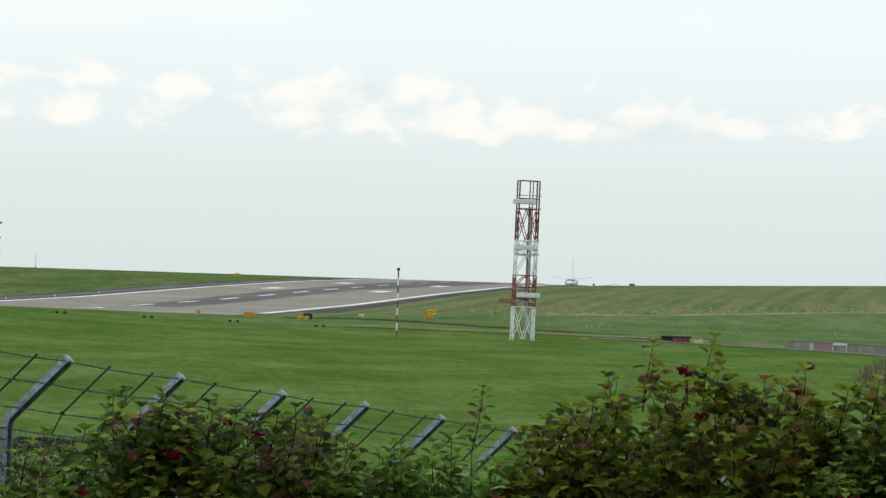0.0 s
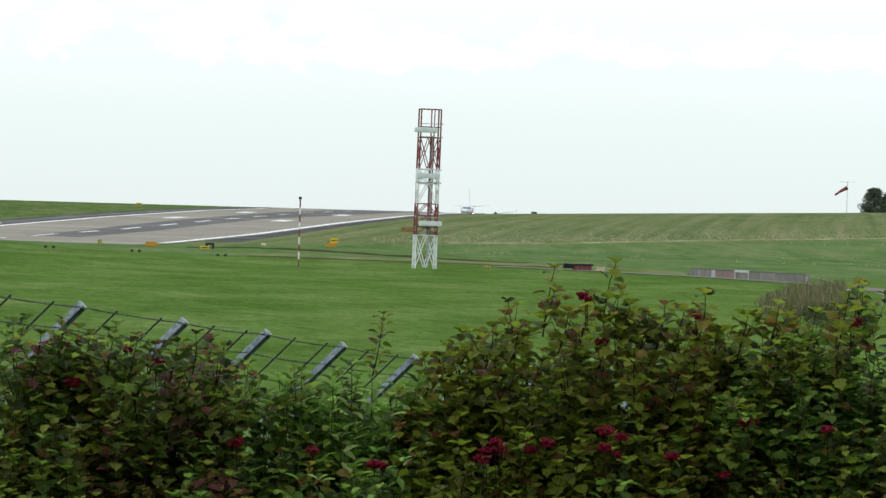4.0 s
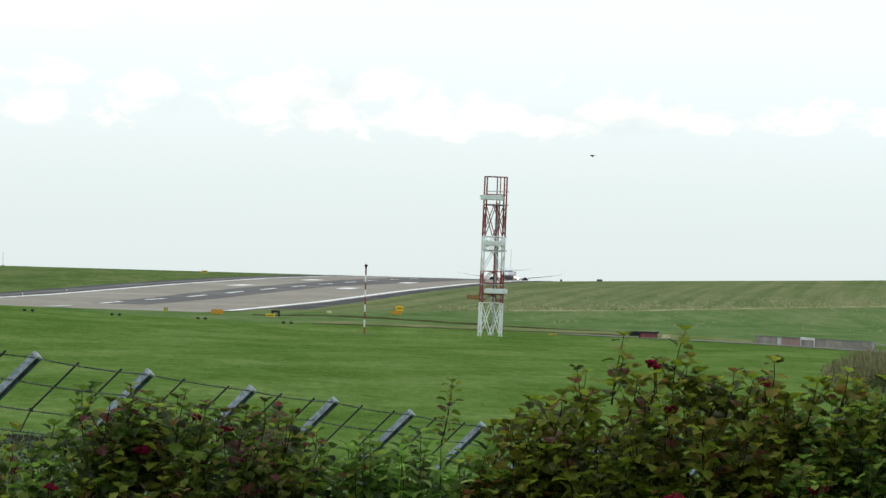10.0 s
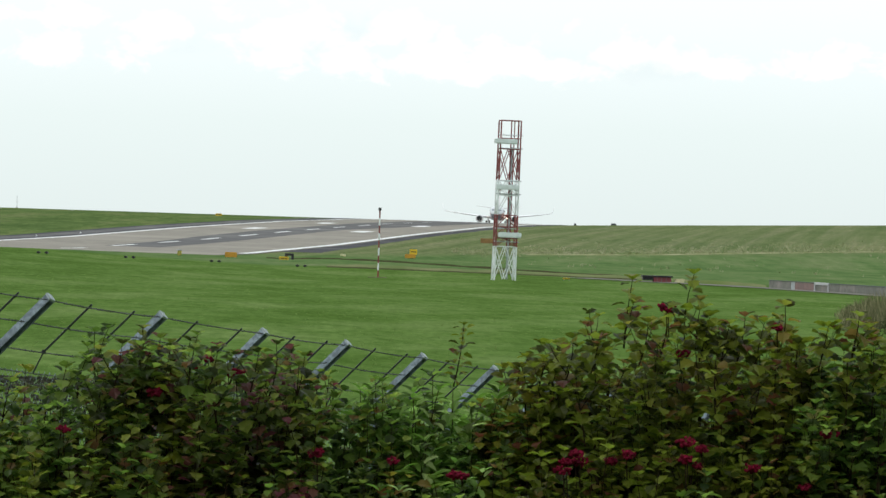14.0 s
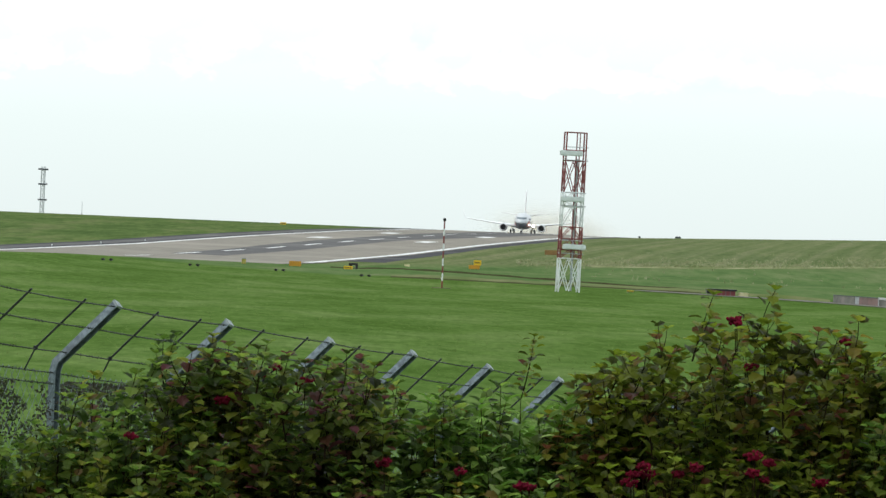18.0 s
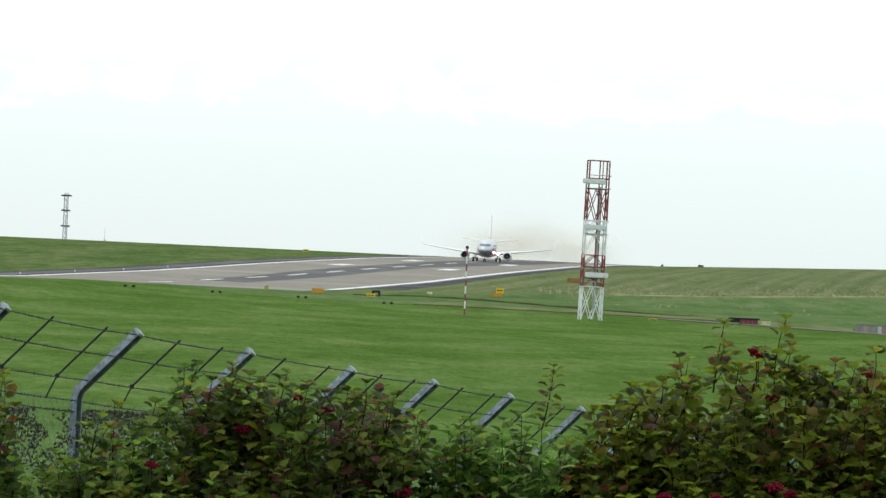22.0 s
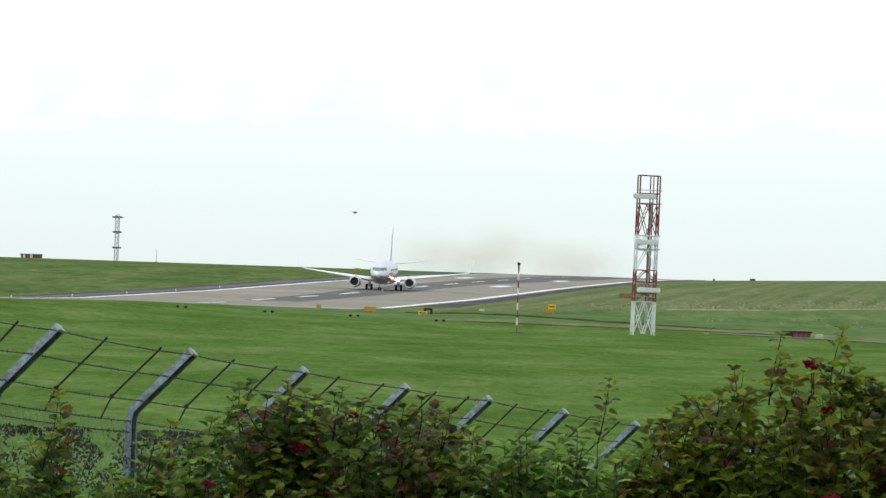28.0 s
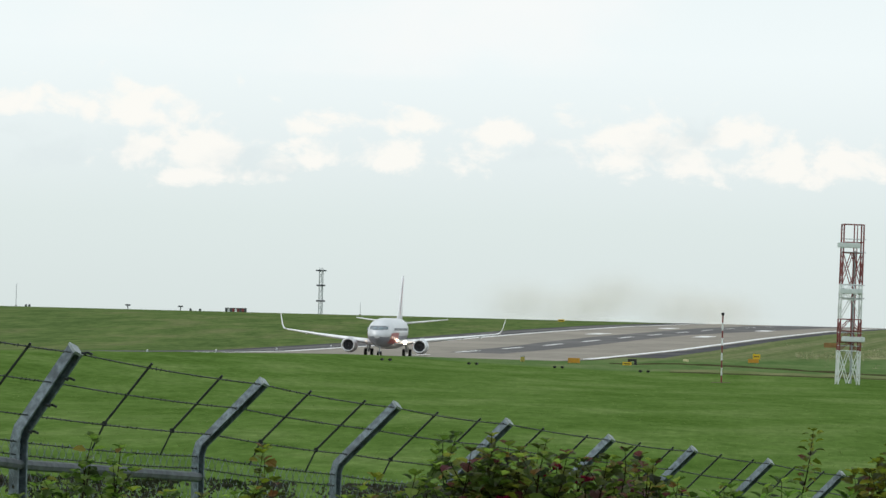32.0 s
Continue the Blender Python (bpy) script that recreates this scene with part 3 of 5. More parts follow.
LIP = paint("bare_metal", (0.86, 0.87, 0.88), None, 3, 0.25, 0.3, 0)
LAMP = bpy.data.materials.new("landing_light")
LAMP.use_nodes = True
LAMP.node_tree.nodes["Principled BSDF"].inputs["Emission Color"].default_value = (1, 0.84, 0.62, 1)
LAMP.node_tree.nodes["Principled BSDF"].inputs["Emission Strength"].default_value = 14


LAMP_DIM = LAMP.copy()
LAMP_DIM.name = "dim_landing_light"
LAMP_DIM.node_tree.nodes["Principled BSDF"].inputs["Emission Strength"].default_value = 0.6


def foil(chord, thick, n=9):
    """A closed wing section: y from 0 at the nose to chord, z thickness."""
    up = [(chord * (1 - math.cos(math.pi * i / n)) / 2) for i in range(n + 1)]
    prof = lambda y: thick * 2.6 * (math.sqrt(max(0, y / chord)) * 0.6 - 0.28 * y / chord - 0.32 * (y / chord) ** 2)
    return [(y, prof(y)) for y in up] + [(y, -0.7 * prof(y)) for y in up[-2:0:-1]]


def wing_part(name, stations, parent, material, label=""):
    """stations: x, y of the nose, z, chord, thickness, twist of the section's plane (0 flat, 90 upright)."""
    rings = []
    for x, y, z, c, t, up in stations:
        s, k = math.sin(radians(up)), math.cos(radians(up))
        rings.append([(x - q * s, y + p, z + q * k) for p, q in foil(c, t)])
    bm = loft(bmesh.new(), rings)
    bmesh.ops.recalc_face_normals(bm, faces=bm.faces)
    return part(name, bm, material, parent, label)


def airliner():
    a = thing("airliner", pose(0, 0, 0), "silver twin-engine airliner with red markings rolling on the runway", "aircraft")
    # fuselage: station y (nose at -13.7), half width, bottom, top
    body = [(-13.75, 0.05, 2.75, 2.85), (-13.6, 0.38, 2.42, 3.1), (-13.1, 0.78, 2.02, 3.5), (-12.3, 1.15, 1.72, 3.95), (-11.2, 1.48, 1.48, 4.55), (-10.0, 1.70, 1.36, 4.92),
            (-8.5, 1.84, 1.30, 5.10), (-6, 1.88, 1.28, 5.18), (0, 1.88, 1.22, 5.18), (6, 1.88, 1.28, 5.18), (9, 1.78, 1.62, 5.18), (12, 1.45, 2.35, 5.14), (15, 0.95, 3.2, 5.0), (17.2, 0.5, 3.9, 4.8), (18.4, 0.16, 4.35, 4.62)]
    rings = []
    for y, w, b, t in body:
        c, h = (b + t) / 2, (t - b) / 2
        rings.append([(w * math.cos(2 * math.pi * i / 28), y, c + h * math.sin(2 * math.pi * i / 28)) for i in range(28)])
    bm = loft(bmesh.new(), rings)
    bmesh.ops.recalc_face_normals(bm, faces=bm.faces)
    part("fuselage", bm, SKIN, a, "silver painted fuselage")
    # the underside's shade as a grey colour, a thin shell over the lower part
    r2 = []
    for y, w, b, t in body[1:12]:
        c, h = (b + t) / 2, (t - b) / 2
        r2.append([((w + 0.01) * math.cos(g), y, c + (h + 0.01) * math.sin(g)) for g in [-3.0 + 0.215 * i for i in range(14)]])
    part("underside", loft(bmesh.new(), r2, closed=False, caps=False), UNDER, a, "underside in grey, with shade in the colour")
    # belly fairing
    bm = loft(bmesh.new(), [[(w * math.cos(2 * math.pi * i / 20), y, 1.75 + h * math.sin(2 * math.pi * i / 20)) for i in range(20)] for y, w, h in ((-5.5, 0.3, 0.2), (-4, 1.5, 0.62), (-1, 2.0, 0.78), (3, 1.9, 0.75), (5.5, 0.6, 0.3))])
    bmesh.ops.recalc_face_normals(bm, faces=bm.faces)
    part("belly_fairing", bm, WING_SKIN, a)
    # red flashes along the lower sides
    for s in (-1, 1):
        r2 = []
        for y in [-10.6 + 0.6 * i for i in range(12)]:
            w, b, t = (float(np.interp(y, [k[0] for k in body], [k[j] for k in body])) for j in (1, 2, 3))
            c, h = (b + t) / 2, (t - b) / 2
            r2.append([(s * (w + 0.025) * math.cos(g), y, c + (h + 0.025) * math.sin(g)) for g in (-0.85, -0.68, -0.5, -0.32, -0.16, 0.0)])
        bm = loft(bmesh.new(), r2, closed=False, caps=False)
        part("livery_panel", bm, LIVERY, a, "dark red painted panel")
        # row of cabin windows
        for k in range(26):
            y = -8.6 + 0.62 * k
            bm = box(bmesh.new(), s * 1.80, s * 1.884, y - 0.12, y + 0.12, 3.5, 3.85, None, 0)
            part("cabin_window", bm, PANE, a)
    # cockpit windows: thin curved panes that follow the nose, each in a dark surround
    def skin_y(x, z):
        """Station at which the fuselage's outline reaches this point of its cross-section."""
        for i in range(700):
            y = -13.74 + 0.006 * i
            w, b, t = (float(np.interp(y, [k[0] for k in body], [k[j] for k in body])) for j in (1, 2, 3))
            if (x / w) ** 2 + ((z - (b + t) / 2) / ((t - b) / 2)) ** 2 < 1:
                break
        return y

    def nose_patch(x0, x1, z0, z1, proud):
        bm = bmesh.new()
        layers = [[[bm.verts.new((x, skin_y(x, z) - d, z)) for x in np.linspace(x0, x1, 5)] for z in np.linspace(z0, z1, 4)] for d in (proud, -0.05)]
        for i in range(3):
            for j in range(4):
                bm.faces.new((layers[0][i][j], layers[0][i][j + 1], layers[0][i + 1][j + 1], layers[0][i + 1][j]))
        rim = lambda g: g[0] + [r[-1] for r in g[1:]] + g[-1][-2::-1] + [r[0] for r in g[-2:0:-1]]
        a, b = rim(layers[0]), rim(layers[1])
        for i in range(len(a)):
            bm.faces.new((a[i], b[i], b[(i + 1) % len(a)], a[(i + 1) % len(a)]))
        used = {v for f in bm.faces for v in f.verts}
        bmesh.ops.delete(bm, geom=[v for v in bm.verts if v not in used], context="VERTS")
        bmesh.ops.recalc_face_normals(bm, faces=bm.faces)
        return bm

    for x0, x1, z0, z1 in ((-1.20, -0.78, 3.66, 4.02), (-0.70, -0.07, 3.58, 4.02), (0.07, 0.70, 3.58, 4.02), (0.78, 1.20, 3.66, 4.02)):
        surround = part("window_surround", nose_patch(x0 - 0.05, x1 + 0.05, z0 - 0.05, z1 + 0.08, 0.012), FRAME, a, "dark window surround")
        part("cockpit_window", nose_patch(x0, x1, z0, z1, 0.03), GLASS, surround, "grey glass with sky reflection in its colour")
    for s in (-1, 1):
        wing = wing_part("wing", [(s * 1.2, -4.6, 1.75, 7.6, 0.9, 0), (s * 4.83, -1.9, 2.15, 4.7, 0.6, 0), (s * 10, 1.2, 2.75, 3.0, 0.36, 0), (s * 14.3, 3.6, 3.3, 1.75, 0.2, 0)], a, WING_SKIN)
        wing_part("winglet", [(s * 14.3, 3.6, 3.3, 1.75, 0.2, 0), (s * 14.85, 3.9, 3.45, 1.5, 0.16, s * 35), (s * 15.15, 4.3, 3.95, 1.25, 0.12, s * 70), (s * 15.5, 5.3, 5.5, 0.6, 0.07, s * 78)], wing, WING_SKIN)
        for x in (7.2, 9.6, 12.0):
            bm = loft(bmesh.new(), [[(s * x + 0.14 * g * math.cos(2 * math.pi * i / 8), y, 2.1 + 0.11 * (x - 4.8) + 0.2 * g * math.sin(2 * math.pi * i / 8)) for i in range(8)] for y, g in ((2 + 0.5 * (x - 7), 0.1), (3.2 + 0.5 * (x - 7), 1.0), (4.6 + 0.5 * (x - 7), 0.9), (6 + 0.5 * (x - 7), 0.1))])
            part("flap_fairing", bm, WING_SKIN, wing)
        for x, z, r in ((2.75, 1.92, 0.27), (1.75, 2.22, 0.15)) if s > 0 else ((2.5, 1.98, 0.14),):
            bm = bmesh.new()
            bmesh.ops.create_uvsphere(bm, u_segments=14, v_segments=8, radius=r, matrix=Matrix.Translation((s * x, -4.25, z)) @ Matrix.Diagonal((1, 0.4, 1, 1)))
            part("landing_light", bm, LAMP if s > 0 else LAMP_DIM, wing, "lit landing light" if s > 0 else "dim landing light")
        # engine
        ex, ez = s * 4.83, 1.42
        ring = lambda r, y, flat=1.0: [(ex + r * math.cos(2 * math.pi * i / 24), y, ez + r * math.sin(2 * math.pi * i / 24) * (flat if math.sin(2 * math.pi * i / 24) < 0 else 1)) for i in range(24)]
        eng = part("engine", loft(bmesh.new(), [ring(0.86, -5.35, 0.92), ring(1.0, -5.0, 0.9), ring(1.06, -4.0, 0.9), ring(1.02, -2.6), ring(0.82, -1.2), ring(0.55, -0.6), ring(0.3, 0.4)], caps=False), SKIN, a, "silver engine nacelle")
        part("inlet_lip", loft(bmesh.new(), [ring(0.86, -5.34, 0.92), ring(0.93, -5.44, 0.91), ring(0.85, -5.5, 0.92), ring(0.74, -5.42, 0.93), ring(0.72, -5.1, 0.94)], caps=False), LIP, eng)
        part("fan", loft(bmesh.new(), [ring(0.78, -5.2, 0.94), ring(0.72, -4.9), ring(0.3, -4.85), ring(0.02, -5.15)], caps=False), FAN, eng, "dark fan disc")
        bm = loft(bmesh.new(), [[(ex + w * g, y, z) for g, z in ((-1, 1.9), (1, 1.9), (0.8, 2.55), (-0.8, 2.55))] for y, w in ((-4.2, 0.05), (-3.0, 0.2), (-0.6, 0.2), (1.0, 0.05))])
        part("pylon", bm, SKIN, eng)
        # tailplane
        wing_part("tailplane", [(s * 0.35, 12.9, 4.45, 3.4, 0.32, 0), (s * 6.35, 16.6, 5.15, 1.2, 0.12, 0)], a, WING_SKIN)
        # main gear
        gear = part("main_gear", rod(bmesh.new(), (s * 2.62, 0, 0.55), (s * 2.35, 0, 1.9), 0.12), STEEL, a)
        part("gear_door", box(bmesh.new(), s * 2.75, s * 2.8, -0.4, 0.5, 0.75, 1.7, None, 0.01), WING_SKIN, gear)
        for dx in (-0.43, 0.43):
            x = s * 2.615 + dx
            bm = rod(bmesh.new(), (x - 0.18, 0, 0.51), (x + 0.18, 0, 0.51), 0.51, sides=20)
            bmesh.ops.bevel(bm, geom=[e for e in bm.edges if len(e.link_faces) == 2 and e.calc_face_angle(0) > 1], offset=0.08, segments=2, affect="EDGES")
            w = part("wheel", bm, TYRE, gear)
            part("rim", rod(bmesh.new(), (x - 0.185, 0, 0.51), (x + 0.185, 0, 0.51), 0.24, sides=12), STEEL, w)
    # fin: upright section
    rings = []
    for z, y, c, t in ((4.9, 9.4, 8.2, 0.2), (5.6, 11.2, 6.0, 0.42), (11.1, 16.0, 2.2, 0.16)):
        rings.append([(q, y + p, z) for p, q in foil(c, t)])
    bm = loft(bmesh.new(), rings)
    bmesh.ops.recalc_face_normals(bm, faces=bm.faces)
    fin = part("fin", bm, WING_SKIN, a, "pale tail fin with faded red sides")
    for x in (1,):
        bm = loft(bmesh.new(), [[(x * f * (0.05 + 0.2 * (1 - k / 4)), y + c * k / 4, z) for k in range(5)] for z, y, c, f in ((5.7, 12.0, 4.2, 1.0), (8.6, 14.4, 2.6, 0.8), (10.7, 16.0, 1.8, 0.55))], closed=False, caps=False)
        part("fin_patch", bm, PINK, fin, "red painted patch")
    # nose gear
    gear = part("nose_gear", rod(bmesh.new(), (0, -12.45 + 2.2, 0.35), (0, -12.45 + 2.3, 1.7), 0.09), STEEL, a)
    for dx in (-0.2, 0.2):
        bm = rod(bmesh.new(), (dx - 0.1, -10.25, 0.34), (dx + 0.1, -10.25, 0.34), 0.34, sides=16)
        part("wheel", bm, TYRE, gear)
    part("taxi_light", box(bmesh.new(), -0.1, 0.1, -10.45, -10.35, 1.0, 1.16, None, 0.02), LIP, gear, "unlit taxi light")
    return a


plane = airliner()




# ---- around the runway ----
# dark colour of the rut faces stands in for their shade
RUT_SHADE = paint("shaded_rut_face", (0.060, 0.055, 0.030), (0.045, 0.055, 0.022), 0.5, 0.95, 0, 0.4, 3)
DRY = paint("pale_cut_grass", (0.17, 0.178, 0.088), (0.12, 0.148, 0.062), 0.25, 0.95, 0, 0.4, 3, (0.10, 0.14, 0.04), -0.06)
ROADWAY = paint("perimeter_tarmac", (0.19, 0.185, 0.155), (0.15, 0.145, 0.12), 0.4, 0.9, 0, 0.15, 6)
LENS = paint("light_housing", (0.80, 0.80, 0.76), None, 4, 0.35)
CREAM = paint("cream_paint", (0.72, 0.66, 0.38), None, 4, 0.6)
TIMBER = paint("weathered_boards", (0.185, 0.185, 0.16), (0.13, 0.135, 0.115), 1.2, 0.85, 0, 0.3, 12, (0.24, 0.22, 0.20), 0.5)
ROSE = paint("faded_red_boards", (0.23, 0.15, 0.135), (0.18, 0.13, 0.12), 1.2, 0.85, 0, 0.3, 12)
DULL_RED = paint("dull_red_sheet", (0.26, 0.05, 0.055), (0.20, 0.05, 0.05), 1.4, 0.6)
SCARLET = paint("scarlet_paint", (0.62, 0.09, 0.03), (0.5, 0.08, 0.03), 2, 0.5)
CHALK = paint("chalky_white", (0.48, 0.49, 0.49), (0.36, 0.37, 0.37), 2, 0.8)
SLATE = paint("far_grey", (0.10, 0.11, 0.12), None, 2, 0.7)


def earth_bank(name, path, rise, back, material, label):
    """A low step in the ground: a steep face towards the fence and a back that runs out level."""
    xs, ys = [p[0] for p in path], [p[1] for p in path]
    verts, faces = [], []
    n = 120
    for i in range(n + 1):
        x = xs[0] + (xs[-1] - xs[0]) * i / n
        y = float(np.interp(x, xs, ys)) + 1.6 * noise.noise((x * 0.12, 3.1, 0))
        h = rise * (0.75 + 0.5 * noise.noise((x * 0.35, 7.7, 0)))
        for dy, dz in ((0, -0.1), (0.5, h), (1.4, h + 0.02), (1.4 + back, 0.02)):
            verts.append((x, y + dy, land(x, y + dy) + dz))
    for i in range(n):
        for k in range(3):
            a = i * 4 + k
            faces.append((a, a + 4, a + 5, a + 1))
    ob = new(name, mesh_of(name, verts, faces, material, True))
    tagged(ob, label, "bank", "", "structure")
    return ob


earth_bank("earth_bank_far", ((-14, 690), (-5, 655), (0, 640), (6, 618), (12.5, 590), (19.5, 566), (25, 552), (28, 545)), 0.2, 1.2, RUT_SHADE, "earth rut beside the perimeter track, its shade in the colour")
PALE = paint("worn_straw_path", (0.30, 0.29, 0.17), (0.18, 0.19, 0.09), 0.3, 0.95, 0, 0.3, 3, (0.13, 0.16, 0.06), -0.08)
earth_bank("slope_path", ((23, 812), (38, 822), (55, 842), (72, 862), (110, 890)), 0.16, 3, PALE, "pale worn path across the slope")
earth_bank("earth_bank_near", ((-5, 556), (3.5, 550), (11.7, 546), (18.3, 543), (26.3, 536)), 0.1, 1.0, RUT_SHADE, "earth rut beside the perimeter track, its shade in the colour")
earth_bank("track_verge", ((-5, 559), (3.5, 556), (11.7, 552), (18.3, 549), (26.3, 542), (33, 528), (38, 519)), 0.30, 16, DRY, "strip of pale cut grass along the track")


def road_strip(path, width):
    verts, faces = [], []
    pts = [Vector((x, y, 0)) for x, y in path]
    fine = []
    for a, b in zip(pts, pts[1:]):
        fine += [a.lerp(b, k / 8) for k in range(8)]
    fine.append(pts[-1])
    for i, p in enumerate(fine):
        d = (fine[min(i + 1, len(fine) - 1)] - fine[max(i - 1, 0)]).normalized()
        s = Vector((-d.y, d.x, 0))
        for k in (-0.5, -0.17, 0.17, 0.5):
            q = p + s * width * k
            verts.append((q.x, q.y, land(q.x, q.y) + 0.06))
    for i in range(len(fine) - 1):
        for k in range(3):
            a = i * 4 + k
            faces.append((a, a + 1, a + 5, a + 4))
    return mesh_of("road", verts, faces, ROADWAY, True)


tagged(new("perimeter_road", road_strip([(20, 536), (27, 527), (33, 519), (38, 510), (46, 470), (49, 420), (46, 350), (44, 280), (48, 200)], 4.0)), "narrow grey perimeter road along the field", "road", "", "structure")


def spot(u, y):
    """Place on the ground y metres out, u thousandths of that to the side."""
    x = u * y / 9500
    return x, y, land(x, y)


def sign_box(u, y, w, h, material, name="runway_sign", lift=0.08, label="orange runway sign board standing in the grass"):
    x, y, z = spot(u, y)
    m = thing(name, pose(x, y, z, 0, 0, -4), label, "sign")
    part("board", box(bmesh.new(), -w / 2, w / 2, -0.12, 0.12, lift, lift + h, None, 0.03), material, m)
    part("face_bar", box(bmesh.new(), -w * 0.36, w * 0.36, -0.135, -0.115, lift + h * 0.35, lift + h * 0.62), BLACKISH if material is YELLOW else material, m)
    for k in (-0.35, 0.35):
        part("leg", rod(bmesh.new(), (w * k, 0, -0.2), (w * k, 0, lift + 0.05), 0.04, sides=6), STEEL, m)
    return m


FADED = paint("faded_orange", (0.30, 0.17, 0.06), (0.22, 0.13, 0.05), 2, 0.8)
sign_box(-255, 655, 1.45, 0.62, ORANGE)
sign_box(197, 917, 2.2, 0.8, FADED, label="faded orange runway sign board on the slope")
s = sign_box(62, 757, 1.5, 0.55, ORANGE, label="orange sign base with a yellow notice board on top")
part("notice_board", box(bmesh.new(), -0.1, 0.95, 0.05, 0.17, 0.6, 1.35, None, 0.03), YELLOW, s)
part("notice_bar", box(bmesh.new(), 0.05, 0.8, 0.03, 0.05, 0.92, 1.05), BLACKISH, s)
sign_box(-57, 735, 0.7, 0.5, CREAM, label="small cream marker board in the grass")
sign_box(-161, 655, 1.1, 0.38, YELLOW, label="low yellow marker board at the runway corner")
sign_box(-279, 1282, 1.5, 0.55, YELLOW, label="yellow sign board on the skyline")
sign_box(340, 523, 0.7, 0.12, YELLOW, label="low yellow marker flat on the grass")
x, y, z = spot(-346, 640)
m = thing("marker_box", pose(x, y, z, 0, 0, 8), "small dull yellow cabinet beside the runway", "cabinet")
part("cabinet_body", box(bmesh.new(), -0.24, 0.24, -0.2, 0.2, 0, 0.6, None, 0.04), paint("dull_yellow", (0.42, 0.36, 0.08), None, 4, 0.6), m)
part("cabinet_lid", box(bmesh.new(), -0.27, 0.27, -0.23, 0.23, 0.6, 0.68, None, 0.02), STEEL, m)


def light_unit(x, y):
    """One approach slope light: a low dark housing on two legs."""
    m = thing("slope_light", pose(x, y, land(x, y), 0, 0, -6), "black two-lamp approach slope light low in the grass", "light", "approach slope lights")
    for k in (-0.4, 0.4):
        bm = box(bmesh.new(), k - 0.19, k + 0.19, -0.25, 0.25, 0.03, 0.25, None, 0.07)
        part("lamp_housing", bm, BLACKISH, m)
        part("leg", rod(bmesh.new(), (k, 0, -0.1), (k, 0, 0.2), 0.035, sides=6), BLACKISH, m)


for u, y in ((-588, 528), (-434, 552), (-282, 566), (-130, 556)):
    light_unit(*spot(u, y)[:2])
x, y, z = spot(-152, 668)
m = thing("lamp_stand", pose(x, y, z, 0, 0, 10), "black two-legged light frame at the runway corner", "light")
part("top_bar", box(bmesh.new(), -0.55, 0.55, -0.2, 0.2, 0.5, 0.78, None, 0.05), BLACKISH, m)
for k in (-0.38, 0.42):
    part("leg", box(bmesh.new(), k - 0.15, k + 0.15, -0.15, 0.15, 0, 0.55, None, 0.03), BLACKISH, m)


def edge_light():
    m = thing("edge_light", pose(0, 0, -50), "small white runway edge light", "light", "runway edge lights")
    part("lamp_base", rod(bmesh.new(), (0, 0, 0), (0, 0, 0.16), 0.14, 0.12, 10), STEEL, m)
    part("lamp_glass", rod(bmesh.new(), (0, 0, 0.16), (0, 0, 0.32), 0.10, 0.07, 10), LENS, m)
    return m


first = edge_light()
for k in range(7):
    for r in (-24.6,):
        y = 640 + 45 * k
        x = middle(y) + r * COS
        yy = y - r * SLOPE * COS
        p = pose(x, yy, float(np.interp(yy, PROFILE_Y, PROFILE_Z)) + 0.06)
        if k == 0 and r < 0:
            first.matrix_basis = p
        else:
            copy_thing(first, p)


# ---- far things on the skyline ----
def far_mast():
    x, y = -707 * 1480 / 9500, 1480
    m = thing("far_antenna_mast", pose(x, y, land(x, y)), "distant grey lattice mast with three dark platforms on the skyline", "antenna mast")
    top = 19.4 - land(x, y)
    for dx in (-0.5, 0.5):
        part("leg", rod(bmesh.new(), (dx, 0, 0), (dx, 0, top - 0.3), 0.12, sides=6), STEEL, m)
    part("ladder", rod(bmesh.new(), (0.1, 0.4, 0), (0.1, 0.4, top), 0.08, sides=6), STEEL, m)
    for k in range(9):
        z0, z1 = top * k / 9, top * (k + 1) / 9
        part("brace", rod(bmesh.new(), (-0.5, 0, z0), (0.5, 0, z1), 0.06, sides=5), STEEL, m)
        part("brace", rod(bmesh.new(), (0.5, 0, z0), (-0.5, 0, z1), 0.06, sides=5), STEEL, m)
    for z, k in ((top - 1.0, 1.45), (top - 5.1, 1.25), (top - 9.4, 1.25)):
        part("platform", box(bmesh.new(), -k, k, -0.5, 0.5, z, z + 0.42, None, 0.08), SLATE, m)


far_mast()


def thin_pole(u, y, top, r, label):
    x, y, z = spot(u, y)
    m = thing("thin_mast", pose(x, y, z), label, "mast")
    part("pole", rod(bmesh.new(), (0, 0, 0), (0, 0, top - z), r, r * 0.6, 6), STEEL, m)
    part("foot", box(bmesh.new(), -0.25, 0.25, -0.25, 0.25, -0.1, 0.3, None, 0.04), CONCRETE, m)


thin_pole(-636, 1440, 4.4 + 37 * 1440 / 9500, 0.07, "thin pale pole on the skyline")
thin_pole(-1250, 1440, 4.4 + 54 * 1440 / 9500, 0.11, "thin pale mast on the skyline")


